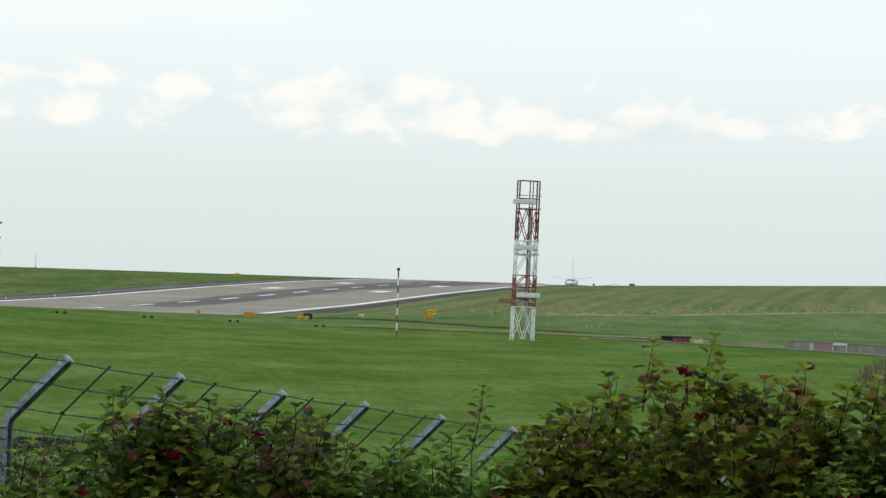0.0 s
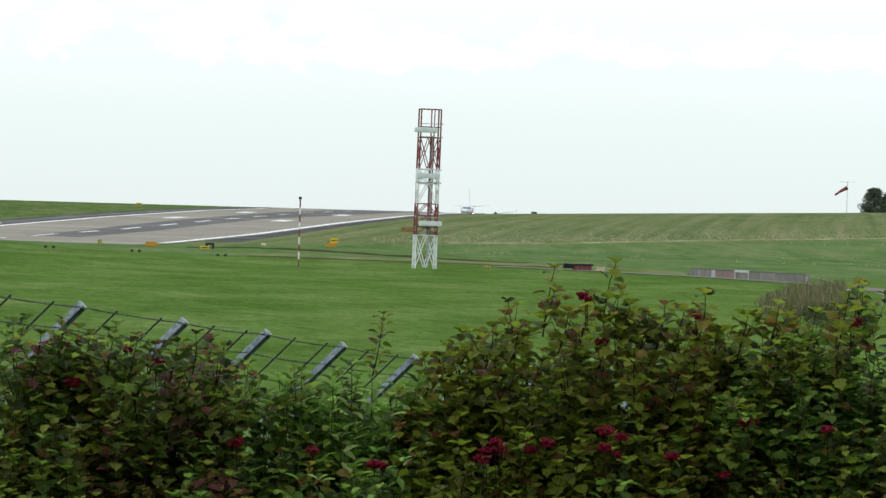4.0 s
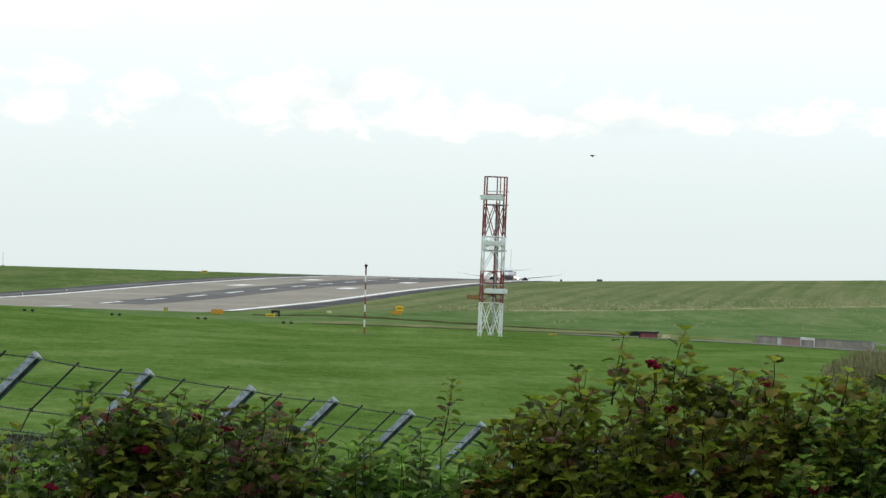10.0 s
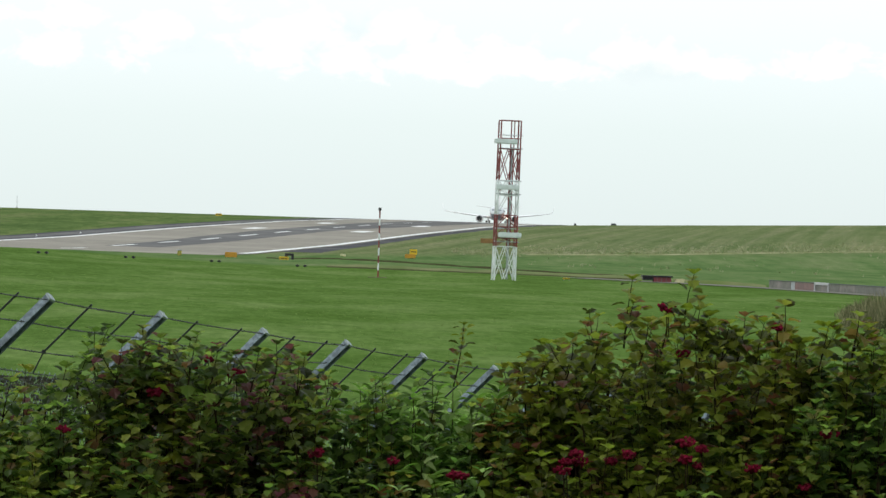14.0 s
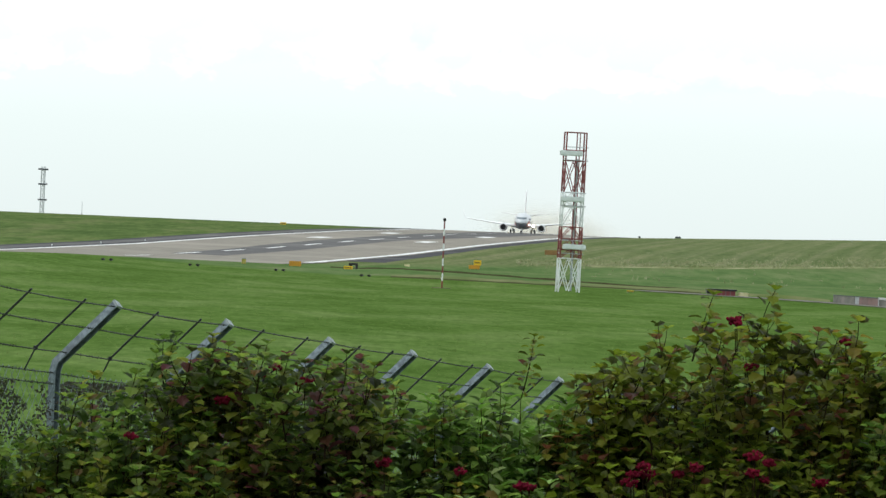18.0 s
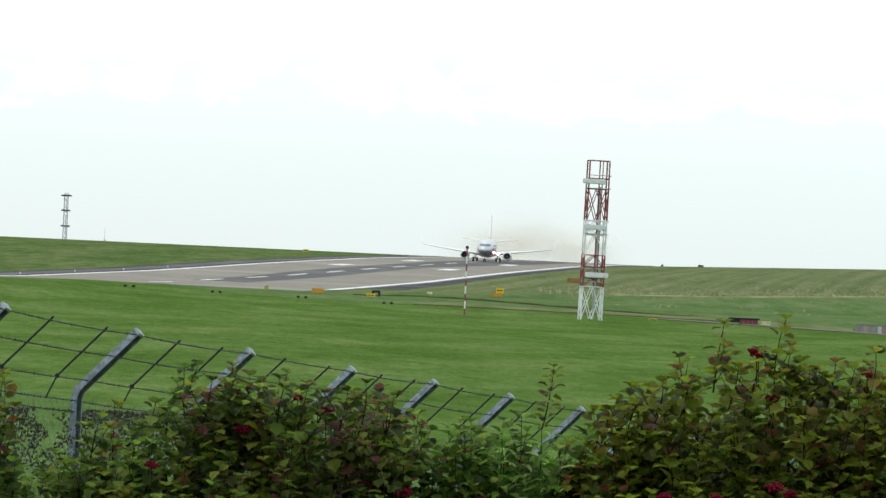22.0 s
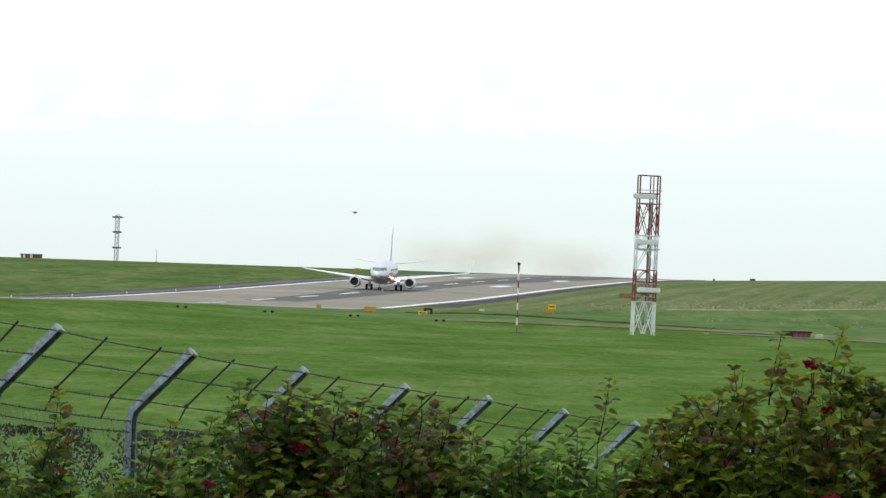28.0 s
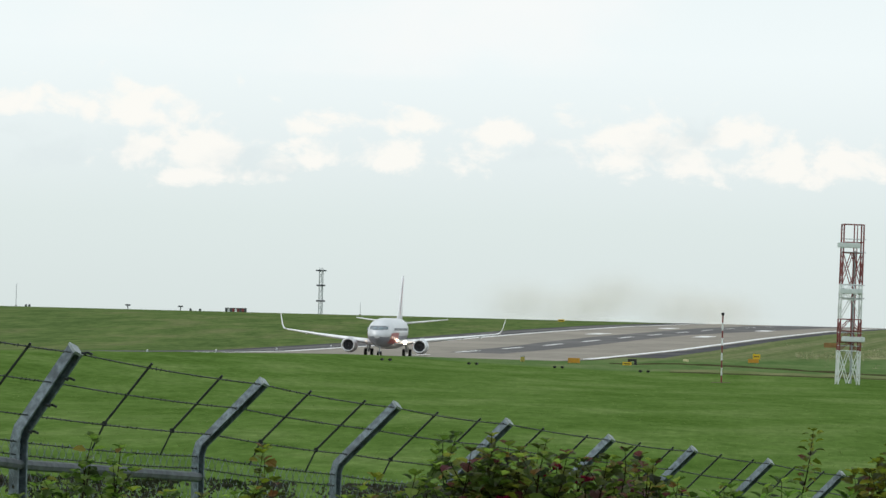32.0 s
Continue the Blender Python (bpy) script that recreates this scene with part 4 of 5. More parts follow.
def far_row():
    x, y, z = spot(-857, 1440)
    m = thing("far_shed", pose(x, y, z), "low distant shed with red and white striped panels", "shed")
    for k in range(9):
        mt = (SLATE, WHITE, SLATE, DULL_RED, WHITE, DULL_RED, SLATE, DULL_RED, SLATE)[k]
        part("panel", box(bmesh.new(), -2.9 + 0.64 * k, -2.3 + 0.64 * k, -0.5, 0.5, -0.2, 1.0), mt, m)
    part("roof", box(bmesh.new(), -3.0, 3.0, -0.6, 0.6, 1.0, 1.14, None, 0.03), SLATE, m)
    for u in (-1050, -956):
        x, y, z = spot(u, 1440)
        m = thing("light_post", pose(x, y, z), "short dark post with a flat head on the skyline", "light post", "posts on the skyline")
        part("pole", rod(bmesh.new(), (0, 0, -0.2), (0, 0, 1.15), 0.13, sides=6), SLATE, m)
        part("head", box(bmesh.new(), -0.7, 0.7, -0.3, 0.3, 1.0, 1.38, None, 0.08), SLATE, m)
    for u in (-938, -921, -1232, -1226, 352, 420):
        x, y, z = spot(u, 1430)
        m = thing("marker_stub", pose(x, y, z), "small dark stub on the skyline", "marker", "stubs on the skyline")
        w = 0.75 if u == 420 else 0.3
        part("stub", box(bmesh.new(), -w, w, -0.3, 0.3, -0.1, 0.62, None, 0.1), SLATE, m)


far_row()


def windsock():
    y = 1440
    x, y, z = spot(975, y)
    m = thing("windsock", pose(x, y, z), "dark red windsock drooping from a thin pole on the skyline", "windsock")
    top = 4.4 + 90 * y / 9500 - z
    part("pole", rod(bmesh.new(), (0, 0, -0.3), (0, 0, top), 0.08, 0.06, 6), STEEL, m)
    part("cross_arm", rod(bmesh.new(), (-2.1, 0, top - 0.1), (2.1, 0, top - 0.1), 0.04, sides=5), STEEL, m)
    a, d = Vector((-0.2, 0, top - 1.75)), Vector((-3.1, 0.3, -2.0))
    part("hoop", rod(bmesh.new(), a + d * -0.06, a, 0.58, 0.58, 10), BLACKISH, m)
    for k in range(5):
        # the sleeve sags and narrows towards its end
        p, q = (a + d * (g / 5) + Vector((0, 0, 0.5 * (g / 5) * (1 - g / 5))) for g in (k, k + 1))
        part("sleeve_band", rod(bmesh.new(), p, q, 0.55 - 0.06 * k, 0.55 - 0.06 * (k + 1), 10), DULL_RED, m)


windsock()


def clump_leaves(v, f, centre, radius, n, size, rnd):
    """Small leaf blades scattered through a lump."""
    for _ in range(n):
        d = rnd.normal(0, 1, 3)
        d /= np.linalg.norm(d)
        p = np.array(centre) + d * np.array(radius) * rnd.uniform(0.55, 1.05)
        a, b = rnd.normal(0, 1, 3), rnd.normal(0, 1, 3)
        a, b = a / np.linalg.norm(a) * size, b / np.linalg.norm(b) * size * 0.6
        k = len(v)
        v += [tuple(p - a), tuple(p + b), tuple(p + a), tuple(p - b)]
        f.append((k, k + 1, k + 2, k + 3))


def far_trees():
    rnd = np.random.default_rng(11)
    mat = paint("far_foliage", (0.085, 0.105, 0.070), (0.105, 0.122, 0.088), 0.8, 0.9, 0, 0)
    for u, top, wide in ((1024, 80, 4.2), (1058, 74, 4.4), (1096, 80, 4.5), (1150, 70, 4.0)):
        y = 1400
        x, y, z = spot(u, y)
        H = 4.4 + top * y / 9500 - z
        t = thing("tree", pose(x, y, z), "dark rounded broadleaf tree behind the skyline", "tree", "trees on the skyline")
        bm = rod(bmesh.new(), (0, 0, -0.5), (0.1, 0, H * 0.45), 0.3, 0.16, 8)
        for k in range(6):
            g = k * 1.1
            rod(bm, (0, 0, H * (0.25 + 0.03 * k)), (math.cos(g) * wide * 0.6, math.sin(g) * wide * 0.5, H * (0.55 + 0.05 * k)), 0.11, 0.03, 5)
        part("trunk", bm, TWIG, t)
        v, f = [], []
        for k in range(85):
            g, q = rnd.uniform(0, 6.28), rnd.uniform(0, 1) ** 0.6
            zz = rnd.uniform(0.0, 0.9) ** 1.15
            rr = wide * (1 - max(0, zz - 0.25) * 1.05) * q
            clump_leaves(v, f, (rr * math.cos(g), rr * math.sin(g), H * zz), (1.2, 1.2, 0.9), 110, 0.2, rnd)
        crown = new("crown", mesh_of("crown", v, f, mat))
        crown.parent = t


TWIG = paint("twig", (0.075, 0.055, 0.035), (0.05, 0.04, 0.028), 20, 0.85)
far_trees()


# ---- low buildings and clutter by the perimeter road ----
def low_wall():
    x0, y0, _ = spot(700, 514)
    x1, y1, _ = spot(912, 478)
    a, b = Vector((x0, y0, land(x0, y0))), Vector((x1, y1, land(x1, y1)))
    L = (b - a).length
    turn = math.degrees(math.atan2(b.y - a.y, b.x - a.x))
    m = thing("low_wall", pose(a.x, a.y, a.z, 0, 0, turn), "low weathered board wall with faded red and white panels", "wall")
    k = 0.0
    i = 0
    while k < L - 0.05:
        w = min(0.3, L - k)
        u = k / L
        mt = STEEL if 0.19 < u < 0.225 else ROSE if 0.225 <= u < 0.39 else TIMBER
        part("board", box(bmesh.new(), k + 0.006, k + w - 0.006, -0.05 + 0.008 * (i % 3), 0.05, -0.4, 0.70 + 0.015 * math.sin(i * 1.7)), mt, m)
        k += w
        i += 1
    part("coping", box(bmesh.new(), -0.05, L + 0.05, -0.09, 0.09, 0.72, 0.79, None, 0.015), SLATE, m)
    g0, g1 = 0.40 * L, 0.52 * L
    gate = part("gate_frame", box(bmesh.new(), g0, g1, -0.13, -0.06, 0.58, 0.82, None, 0.01), CHALK, m, "white painted frame")
    for p in (g0, g1 - 0.22):
        part("gate_post", box(bmesh.new(), p, p + 0.22, -0.13, -0.06, -0.2, 0.58, None, 0.01), CHALK, gate)


low_wall()


WEATHERED = paint("weathered_rail", (0.20, 0.20, 0.19), (0.14, 0.13, 0.12), 3, 0.8)


def guard_rail():
    pts = [spot(908, 478), spot(955, 420), spot(1000, 380), spot(1045, 345), spot(1090, 310)]
    m = thing("guard_rail", pose(0, 0, 0), "pale metal guard rail falling along the road", "rail")
    for a, b in zip(pts, pts[1:]):
        a, b = Vector(a) + Vector((0, 0, 0.75)), Vector(b) + Vector((0, 0, 0.75))
        part("rail", rod(bmesh.new(), a, b, 0.045, sides=6), WEATHERED, m)
        part("post", rod(bmesh.new(), a - Vector((0, 0, 0.85)), a, 0.05, sides=6), STEEL, m)


guard_rail()
x, y, z = spot(503, 527)
m = thing("red_hut", pose(x, y, z, 0, 0, 3), "low dull red equipment hut with a dark flat roof", "hut")
part("hut_body", box(bmesh.new(), -0.55, 1.2, -0.6, 0.6, -0.1, 0.52, None, 0.03), DULL_RED, m)
part("hut_roof", box(bmesh.new(), -1.65, 1.35, -0.75, 0.75, 0.5, 0.66, None, 0.03), BLACKISH, m)
part("side_frame", box(bmesh.new(), -1.6, -0.6, -0.5, 0.5, 0.18, 0.5, None, 0.04), BLACKISH, m)
for k in (-0.2, 0.25, 0.7):
    part("panel_rib", box(bmesh.new(), k - 0.04, k + 0.04, -0.63, -0.59, 0, 0.48), ROSE, m)
m = thing("cream_box", pose(x + 2.05, y, land(x + 2.05, y), 0, 0, 2), "small cream box beside the red hut", "box")
part("box_body", box(bmesh.new(), -0.45, 0.45, -0.3, 0.3, 0, 0.34, None, 0.03), CREAM, m)
part("box_lid", box(bmesh.new(), -0.48, 0.48, -0.33, 0.33, 0.34, 0.4, None, 0.015), CREAM, m)
x, y, z = spot(1001, 440)
m = thing("orange_cabinet", pose(x, y, z, 0, 0, -5), "bright orange cabinet beside the perimeter road", "cabinet")
part("cabinet_body", box(bmesh.new(), -0.45, 0.45, -0.3, 0.3, 0.45, 0.95, None, 0.04), SCARLET, m)
part("cabinet_lid", box(bmesh.new(), -0.52, 0.52, -0.35, 0.35, 0.95, 1.03, None, 0.02), SCARLET, m)
for k in (-0.35, 0.35):
    part("leg", rod(bmesh.new(), (k, 0, -0.1), (k, 0, 0.5), 0.05, sides=6), BLACKISH, m)
x, y, z = spot(985, 400)
m = thing("white_marker", pose(x, y, z), "small white dome marker beside the road", "marker")
bm = bmesh.new()
bmesh.ops.create_uvsphere(bm, u_segments=12, v_segments=8, radius=0.24, matrix=Matrix.Translation((0, 0, 0.3)) @ Matrix.Diagonal((1.3, 1, 0.8, 1)))
part("dome", bm, WHITE, m)
part("stem", rod(bmesh.new(), (0, 0, -0.1), (0, 0, 0.3), 0.06, sides=6), STEEL, m)
x, y, z = spot(962, 400)
m = thing("valve_post", pose(x, y, z), "short dark post with a cross handle", "post")
part("pole", rod(bmesh.new(), (0, 0, -0.1), (0, 0, 1.05), 0.07, sides=6), BLACKISH, m)
part("cross_handle", rod(bmesh.new(), (-0.25, 0, 0.8), (0.25, 0, 0.85), 0.05, sides=6), BLACKISH, m)


def dry_grass():
    rnd = np.random.default_rng(3)
    mat = paint("dry_reed", (0.27, 0.25, 0.14), (0.105, 0.11, 0.052), 1.6, 0.9, 0, 0, 40, (0.075, 0.09, 0.04), 0.5)
    v, f = [], []
    for _ in range(5200):
        y = rnd.uniform(296, 350)
        u = rnd.uniform(835, 1000) + rnd.normal(0, 8)
        edge = smooth(822, 848, u) * (1 + 0.8 * noise.noise((u * 0.045, 1.5, 0)))
        x = u * y / 9500
        z = land(x, y)
        h = rnd.uniform(0.45, 1.45) * (0.35 + 0.65 * edge) * (1 + 0.5 * noise.noise((x * 0.9, y * 0.05, 0)))
        g = rnd.uniform(0, 3.14)
        w = 0.03
        dx, dy = w * math.cos(g), w * math.sin(g)
        lx, ly = rnd.normal(0, 0.22), rnd.normal(0, 0.2)
        k = len(v)
        v += [(x - dx, y - dy, z - 0.05), (x + dx, y + dy, z - 0.05), (x + lx * 0.4 + dx, y + ly * 0.4 + dy, z + h * 0.6), (x + lx * 0.4 - dx, y + ly * 0.4 - dy, z + h * 0.6), (x + lx, y + ly, z + h)]
        f += [(k, k + 1, k + 2, k + 3), (k + 3, k + 2, k + 4)]
    tagged(new("dry_grass", mesh_of("dry_grass", v, f, mat)), "stand of tall dry straw-coloured grass by the road", "grass", "", "stuff")


dry_grass()


def tufts(name, label, spots_of, count, seed, material, low, high, blades=5):
    """Small separate tufts of grass blades."""
    rnd = np.random.default_rng(seed)
    v, f = [], []
    for _ in range(count):
        x, y = spots_of(rnd)
        z, h = land(x, y), rnd.uniform(low, high)
        for _ in range(blades):
            g, w = rnd.uniform(0, 6.28), h * 0.11
            bx, by = x + rnd.normal(0, h * 0.4), y + rnd.normal(0, h * 0.4)
            k = len(v)
            v += [(bx - w * math.cos(g), by - w * math.sin(g), z - 0.02), (bx + w * math.cos(g), by + w * math.sin(g), z - 0.02), (bx + rnd.normal(0, h * 0.4), by + rnd.normal(0, h * 0.4), z + h * rnd.uniform(0.6, 1.1))]
            f.append((k, k + 1, k + 2))
    tagged(new(name, mesh_of(name, v, f, material)), label, "grass", "", "stuff")


def field_spot(rnd):
    y = 52 * (420 / 52) ** rnd.uniform(0, 1)
    return rnd.uniform(-1250, 900) * y / 9500, y


def slope_spot(rnd):
    # thickest just above the worn path
    x = rnd.uniform(12, 112)
    if rnd.uniform(0, 1) < 0.12:
        return x, rnd.uniform(600 + x * 0.6, 960)
    return x, 793 + 0.9 * x + abs(rnd.normal(0, 26))


tufts("grass_tufts", "uneven green tufts standing out of the mown turf", field_spot, 9000, 31, paint("tuft_green", (0.215, 0.300, 0.090), (0.150, 0.230, 0.058), 0.5, 0.92, 0, 0, 40, (0.20, 0.25, 0.09), 0.1), 0.04, 0.10)
tufts("straw_tufts", "dry straw and olive tufts on the rough slope", slope_spot, 2000, 32, paint("tuft_straw", (0.44, 0.42, 0.27), (0.26, 0.29, 0.14), 0.3, 0.92, 0, 0, 40, (0.20, 0.25, 0.09), 0.06), 0.2, 0.5)


def bramble_patch():
    """Dark scrub that grows through the dry grass."""
    rnd = np.random.default_rng(8)
    mat = paint("scrub_leaf", (0.040, 0.056, 0.022), (0.075, 0.075, 0.036), 1.2, 0.9, 0, 0)
    v, f = [], []
    for k in range(46):
        y = rnd.uniform(262, 300)
        u = rnd.uniform(905, 1010)
        x = u * y / 9500
        clump_leaves(v, f, (x, y, land(x, y) + rnd.uniform(0.1, 0.6)), (0.5, 0.6, 0.35), 70, 0.06, rnd)
    tagged(new("bramble_scrub", mesh_of("bramble_scrub", v, f, mat)), "low dark green bramble scrub in dry grass", "scrub", "", "stuff")


bramble_patch()


# ---- birds ----
FEATHER = paint("dark_feathers", (0.035, 0.035, 0.04), None, 20, 0.8)
BIRD_ROWS = [
    [(8.0, -15.1, 12.2), (8.5, -7.5, 12.7), (9, 0.5, 13.2), (9.5, 7.4, 13.8), (10, 14.8, 13.2), (10.5, 21.8, 12.0), (11, 29.5, 10.6)],
    [(10.5, -17.3, 15.5), (11, -5.9, 14.1), (11.5, 4.8, 12.4), (12, 16.5, 11.1), (12.5, 27.4, 11.0)],
    [(11.5, -13.4, 13.6), (12, -1.1, 13.0), (12.5, 9.9, 13.6), (13, 21.5, 14.7), (13.5, 32.1, 15.3)],
    [(24.5, -24.3, 9.1), (26.5, 5.0, 14.2), (27, 12.0, 15.9), (27.5, 18.6, 17.4)],
    [(27.7, -4.6, 6.4), (28, -10.6, 8.6), (28.3, -16.3, 12.9)],
]


def swallow():
    b = thing("bird", pose(0, 350, 14), "small dark bird in flight over the field", "bird", "birds over the field")
    bm = loft(bmesh.new(), [[(r * math.cos(2 * math.pi * i / 8), y, r * math.sin(2 * math.pi * i / 8)) for i in range(8)] for y, r in ((-0.11, 0.005), (-0.08, 0.022), (-0.02, 0.032), (0.06, 0.02), (0.1, 0.006))])
    part("body", bm, FEATHER, b)
    for s in (-1, 1):
        bm = bmesh.new()
        pts = [(0, -0.05, 0), (s * 0.09, -0.06, 0.01), (s * 0.19, 0.0, 0.0), (s * 0.1, 0.02, 0.008), (0, 0.045, 0)]
        up = [bm.verts.new((x, y, z + 0.004)) for x, y, z in pts]
        lo = [bm.verts.new((x, y, z - 0.004)) for x, y, z in pts]
        bm.faces.new(up)
        bm.faces.new(lo[::-1])
        for i in range(5):
            bm.faces.new((up[i], lo[i], lo[(i + 1) % 5], up[(i + 1) % 5]))
        w = part("wing", bm, FEATHER, b)
        w.location = (s * 0.02, 0, 0.01)
    bm = bmesh.new()
    for s in (-1, 1):
        v = [bm.verts.new(p) for p in ((0, 0.09, 0), (s * 0.035, 0.17, 0), (s * 0.008, 0.13, 0.004))]
        bm.faces.new(v)
    part("tail", bm, FEATHER, b)
    for o in b.children:
        o.data.transform(Matrix.Scale(1.6, 4))
        o.location *= 1.6
    return b


birds = [swallow() for _ in BIRD_ROWS]


# ---- exhaust haze and bare ground ----
def haze_material(wide, high):
    m = bpy.data.materials.new("exhaust_haze")
    m.use_nodes = True
    n, l = m.node_tree.nodes, m.node_tree.links
    n.remove(n["Principled BSDF"])
    co = n.new("ShaderNodeTexCoord")
    mp = n.new("ShaderNodeMapping")
    mp.inputs["Scale"].default_value = (1 / wide, 0, 1 / high)
    l.new(co.outputs["Object"], mp.inputs[0])
    ln = n.new("ShaderNodeVectorMath")
    ln.operation = "LENGTH"
    l.new(mp.outputs[0], ln.inputs[0])
    mr = n.new("ShaderNodeMapRange")
    mr.interpolation_type = "SMOOTHERSTEP"
    mr.inputs["From Min"].default_value, mr.inputs["From Max"].default_value = 1.0, 0.0
    mr.inputs["To Max"].default_value = 0.42
    l.new(ln.outputs["Value"], mr.inputs[0])
    tex = node(n, "ShaderNodeTexNoise", Scale=0.08, Detail=3.0)
    l.new(co.outputs["Object"], tex.inputs["Vector"])
    mul = n.new("ShaderNodeMath")
    mul.operation = "MULTIPLY"
    l.new(mr.outputs[0], mul.inputs[0])
    l.new(tex.outputs[0], mul.inputs[1])
    clear, dust = n.new("ShaderNodeBsdfTransparent"), n.new("ShaderNodeBsdfDiffuse")
    dust.inputs[0].default_value = (0.80, 0.68, 0.48, 1)
    mx = n.new("ShaderNodeMixShader")
    l.new(mul.outputs[0], mx.inputs[0])
    l.new(clear.outputs[0], mx.inputs[1])
    l.new(dust.outputs[0], mx.inputs[2])
    l.new(mx.outputs[0], n["Material Output"].inputs[0])
    return m


HAZE = haze_material(16.8, 9.3)
hazes = []
for k in range(5):
    bm = bmesh.new()
    bmesh.ops.create_icosphere(bm, subdivisions=3, radius=1, matrix=Matrix.Diagonal((17, 4, 9.5, 1)))
    # only the near half: one thin shell of haze
    bmesh.ops.delete(bm, geom=[v for v in bm.verts if v.co.y > 0.05], context="VERTS")
    for f in bm.faces:
        f.smooth = True
    h = thing("exhaust_haze", pose(20, 1500, -12), "thin brown jet exhaust haze drifting over the runway", "haze", "exhaust haze")
    part("puff", bm, HAZE, h)
    hazes.append(h)


def dead_bramble():
    """A tangle of dark dead leaves and stems against the lower mesh."""
    rnd = np.random.default_rng(21)
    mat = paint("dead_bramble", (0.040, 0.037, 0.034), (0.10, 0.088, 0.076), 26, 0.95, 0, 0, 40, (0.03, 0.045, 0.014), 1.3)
    v, f = [], []
    for _ in range(19000):
        k = rnd.uniform(-2.2, 5.0)
        if rnd.uniform(0, 1) < smooth(1.8, 4.8, k):
            continue
        x, y, z = post_place(k)
        y += rnd.uniform(0.15, 0.8)
        x = x - 0.4 + rnd.normal(0, 0.05)
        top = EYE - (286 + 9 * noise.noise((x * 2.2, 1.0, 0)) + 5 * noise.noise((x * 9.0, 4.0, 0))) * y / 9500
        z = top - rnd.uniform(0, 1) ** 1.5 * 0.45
        if noise.noise((x * 5.0, y * 0.5, z * 7.0)) < -0.18:
            continue
        g, h = rnd.uniform(0, 6.28), rnd.uniform(0.007, 0.02)
        a = np.array((math.cos(g), 0.3 * math.sin(g * 3), math.sin(g))) * h
        b = np.array((-math.sin(g), 0.3, math.cos(g))) * h * rnd.uniform(0.25, 0.7)
        p = np.array((x, y, z))
        q = len(v)
        v += [tuple(p - a), tuple(p + b), tuple(p + a), tuple(p - b)]
        f.append((q, q + 1, q + 2, q + 3))
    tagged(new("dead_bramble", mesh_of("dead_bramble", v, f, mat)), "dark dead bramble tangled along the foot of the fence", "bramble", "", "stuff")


dead_bramble()
# ---- hedge ----
def leaf_material(name, stops, blush):
    m = bpy.data.materials.new(name)
    m.use_nodes = True
    n, l = m.node_tree.nodes, m.node_tree.links
    p = n["Principled BSDF"]
    p.inputs["Roughness"].default_value, p.inputs["Specular IOR Level"].default_value = 0.42, 0.12
    geo, info, obj = n.new("ShaderNodeNewGeometry"), n.new("ShaderNodeObjectInfo"), n.new("ShaderNodeTexCoord")
    add = n.new("ShaderNodeMath")
    l.new(geo.outputs["Random Per Island"], add.inputs[0])
    l.new(info.outputs["Random"], add.inputs[1])
    fr = n.new("ShaderNodeMath")
    fr.operation = "FRACT"
    l.new(add.outputs[0], fr.inputs[0])
    ramp = ramp_of(n, stops)
    l.new(fr.outputs[0], ramp.inputs[0])
    tex = node(n, "ShaderNodeTexNoise", Scale=1.4, Detail=3.0)
    l.new(geo.outputs["Position"], tex.inputs["Vector"])
    mr = n.new("ShaderNodeMapRange")
    mr.inputs["From Min"].default_value, mr.inputs["From Max"].default_value = 0.52, 0.72
    l.new(tex.outputs[0], mr.inputs[0])
    mx = n.new("ShaderNodeMix")
    mx.data_type = "RGBA"
    mx.blend_type = "MULTIPLY"
    mx.inputs[7].default_value = (*blush, 1)
    l.new(mr.outputs[0], mx.inputs[0])
    l.new(ramp.outputs[0], mx.inputs[6])
    l.new(mx.outputs[2], p.inputs["Base Color"])
    tr = n.new("ShaderNodeBsdfTranslucent")
    glow = n.new("ShaderNodeMix")
    glow.data_type, glow.blend_type = "RGBA", "MULTIPLY"
    glow.inputs[0].default_value, glow.inputs[7].default_value = 1.0, (1.5, 1.8, 1.6, 1)
    l.new(mx.outputs[2], glow.inputs[6])
    l.new(glow.outputs[2], tr.inputs[0])
    ms = node(n, "ShaderNodeMixShader", Fac=0.5)
    l.new(p.outputs[0], ms.inputs[1])
    l.new(tr.outputs[0], ms.inputs[2])
    l.new(ms.outputs[0], n["Material Output"].inputs[0])
    return m


LEAF = leaf_material("leaf_green", [(0, (0.016, 0.030, 0.006)), (0.3, (0.047, 0.079, 0.014)), (0.65, (0.103, 0.158, 0.025)), (0.94, (0.199, 0.266, 0.050)), (1, (0.134, 0.074, 0.023))], (1.15, 0.88, 0.8))
LEAF_RED = leaf_material("leaf_reddening", [(0, (0.023, 0.028, 0.006)), (0.3, (0.069, 0.084, 0.009)), (0.6, (0.136, 0.160, 0.015)), (0.86, (0.195, 0.222, 0.032)), (0.95, (0.141, 0.074, 0.023)), (1, (0.100, 0.033, 0.021))], (1.25, 0.72, 0.8))
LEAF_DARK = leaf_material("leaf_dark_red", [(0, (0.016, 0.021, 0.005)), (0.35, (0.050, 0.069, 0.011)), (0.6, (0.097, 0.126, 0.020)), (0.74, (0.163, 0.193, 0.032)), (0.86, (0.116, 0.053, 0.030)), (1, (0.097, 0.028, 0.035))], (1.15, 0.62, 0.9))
LEAF_PALE = leaf_material("leaf_pale", [(0, (0.033, 0.060, 0.011)), (0.4, (0.087, 0.158, 0.023)), (0.8, (0.152, 0.246, 0.047)), (1, (0.282, 0.349, 0.125))], (1.05, 0.95, 0.85))
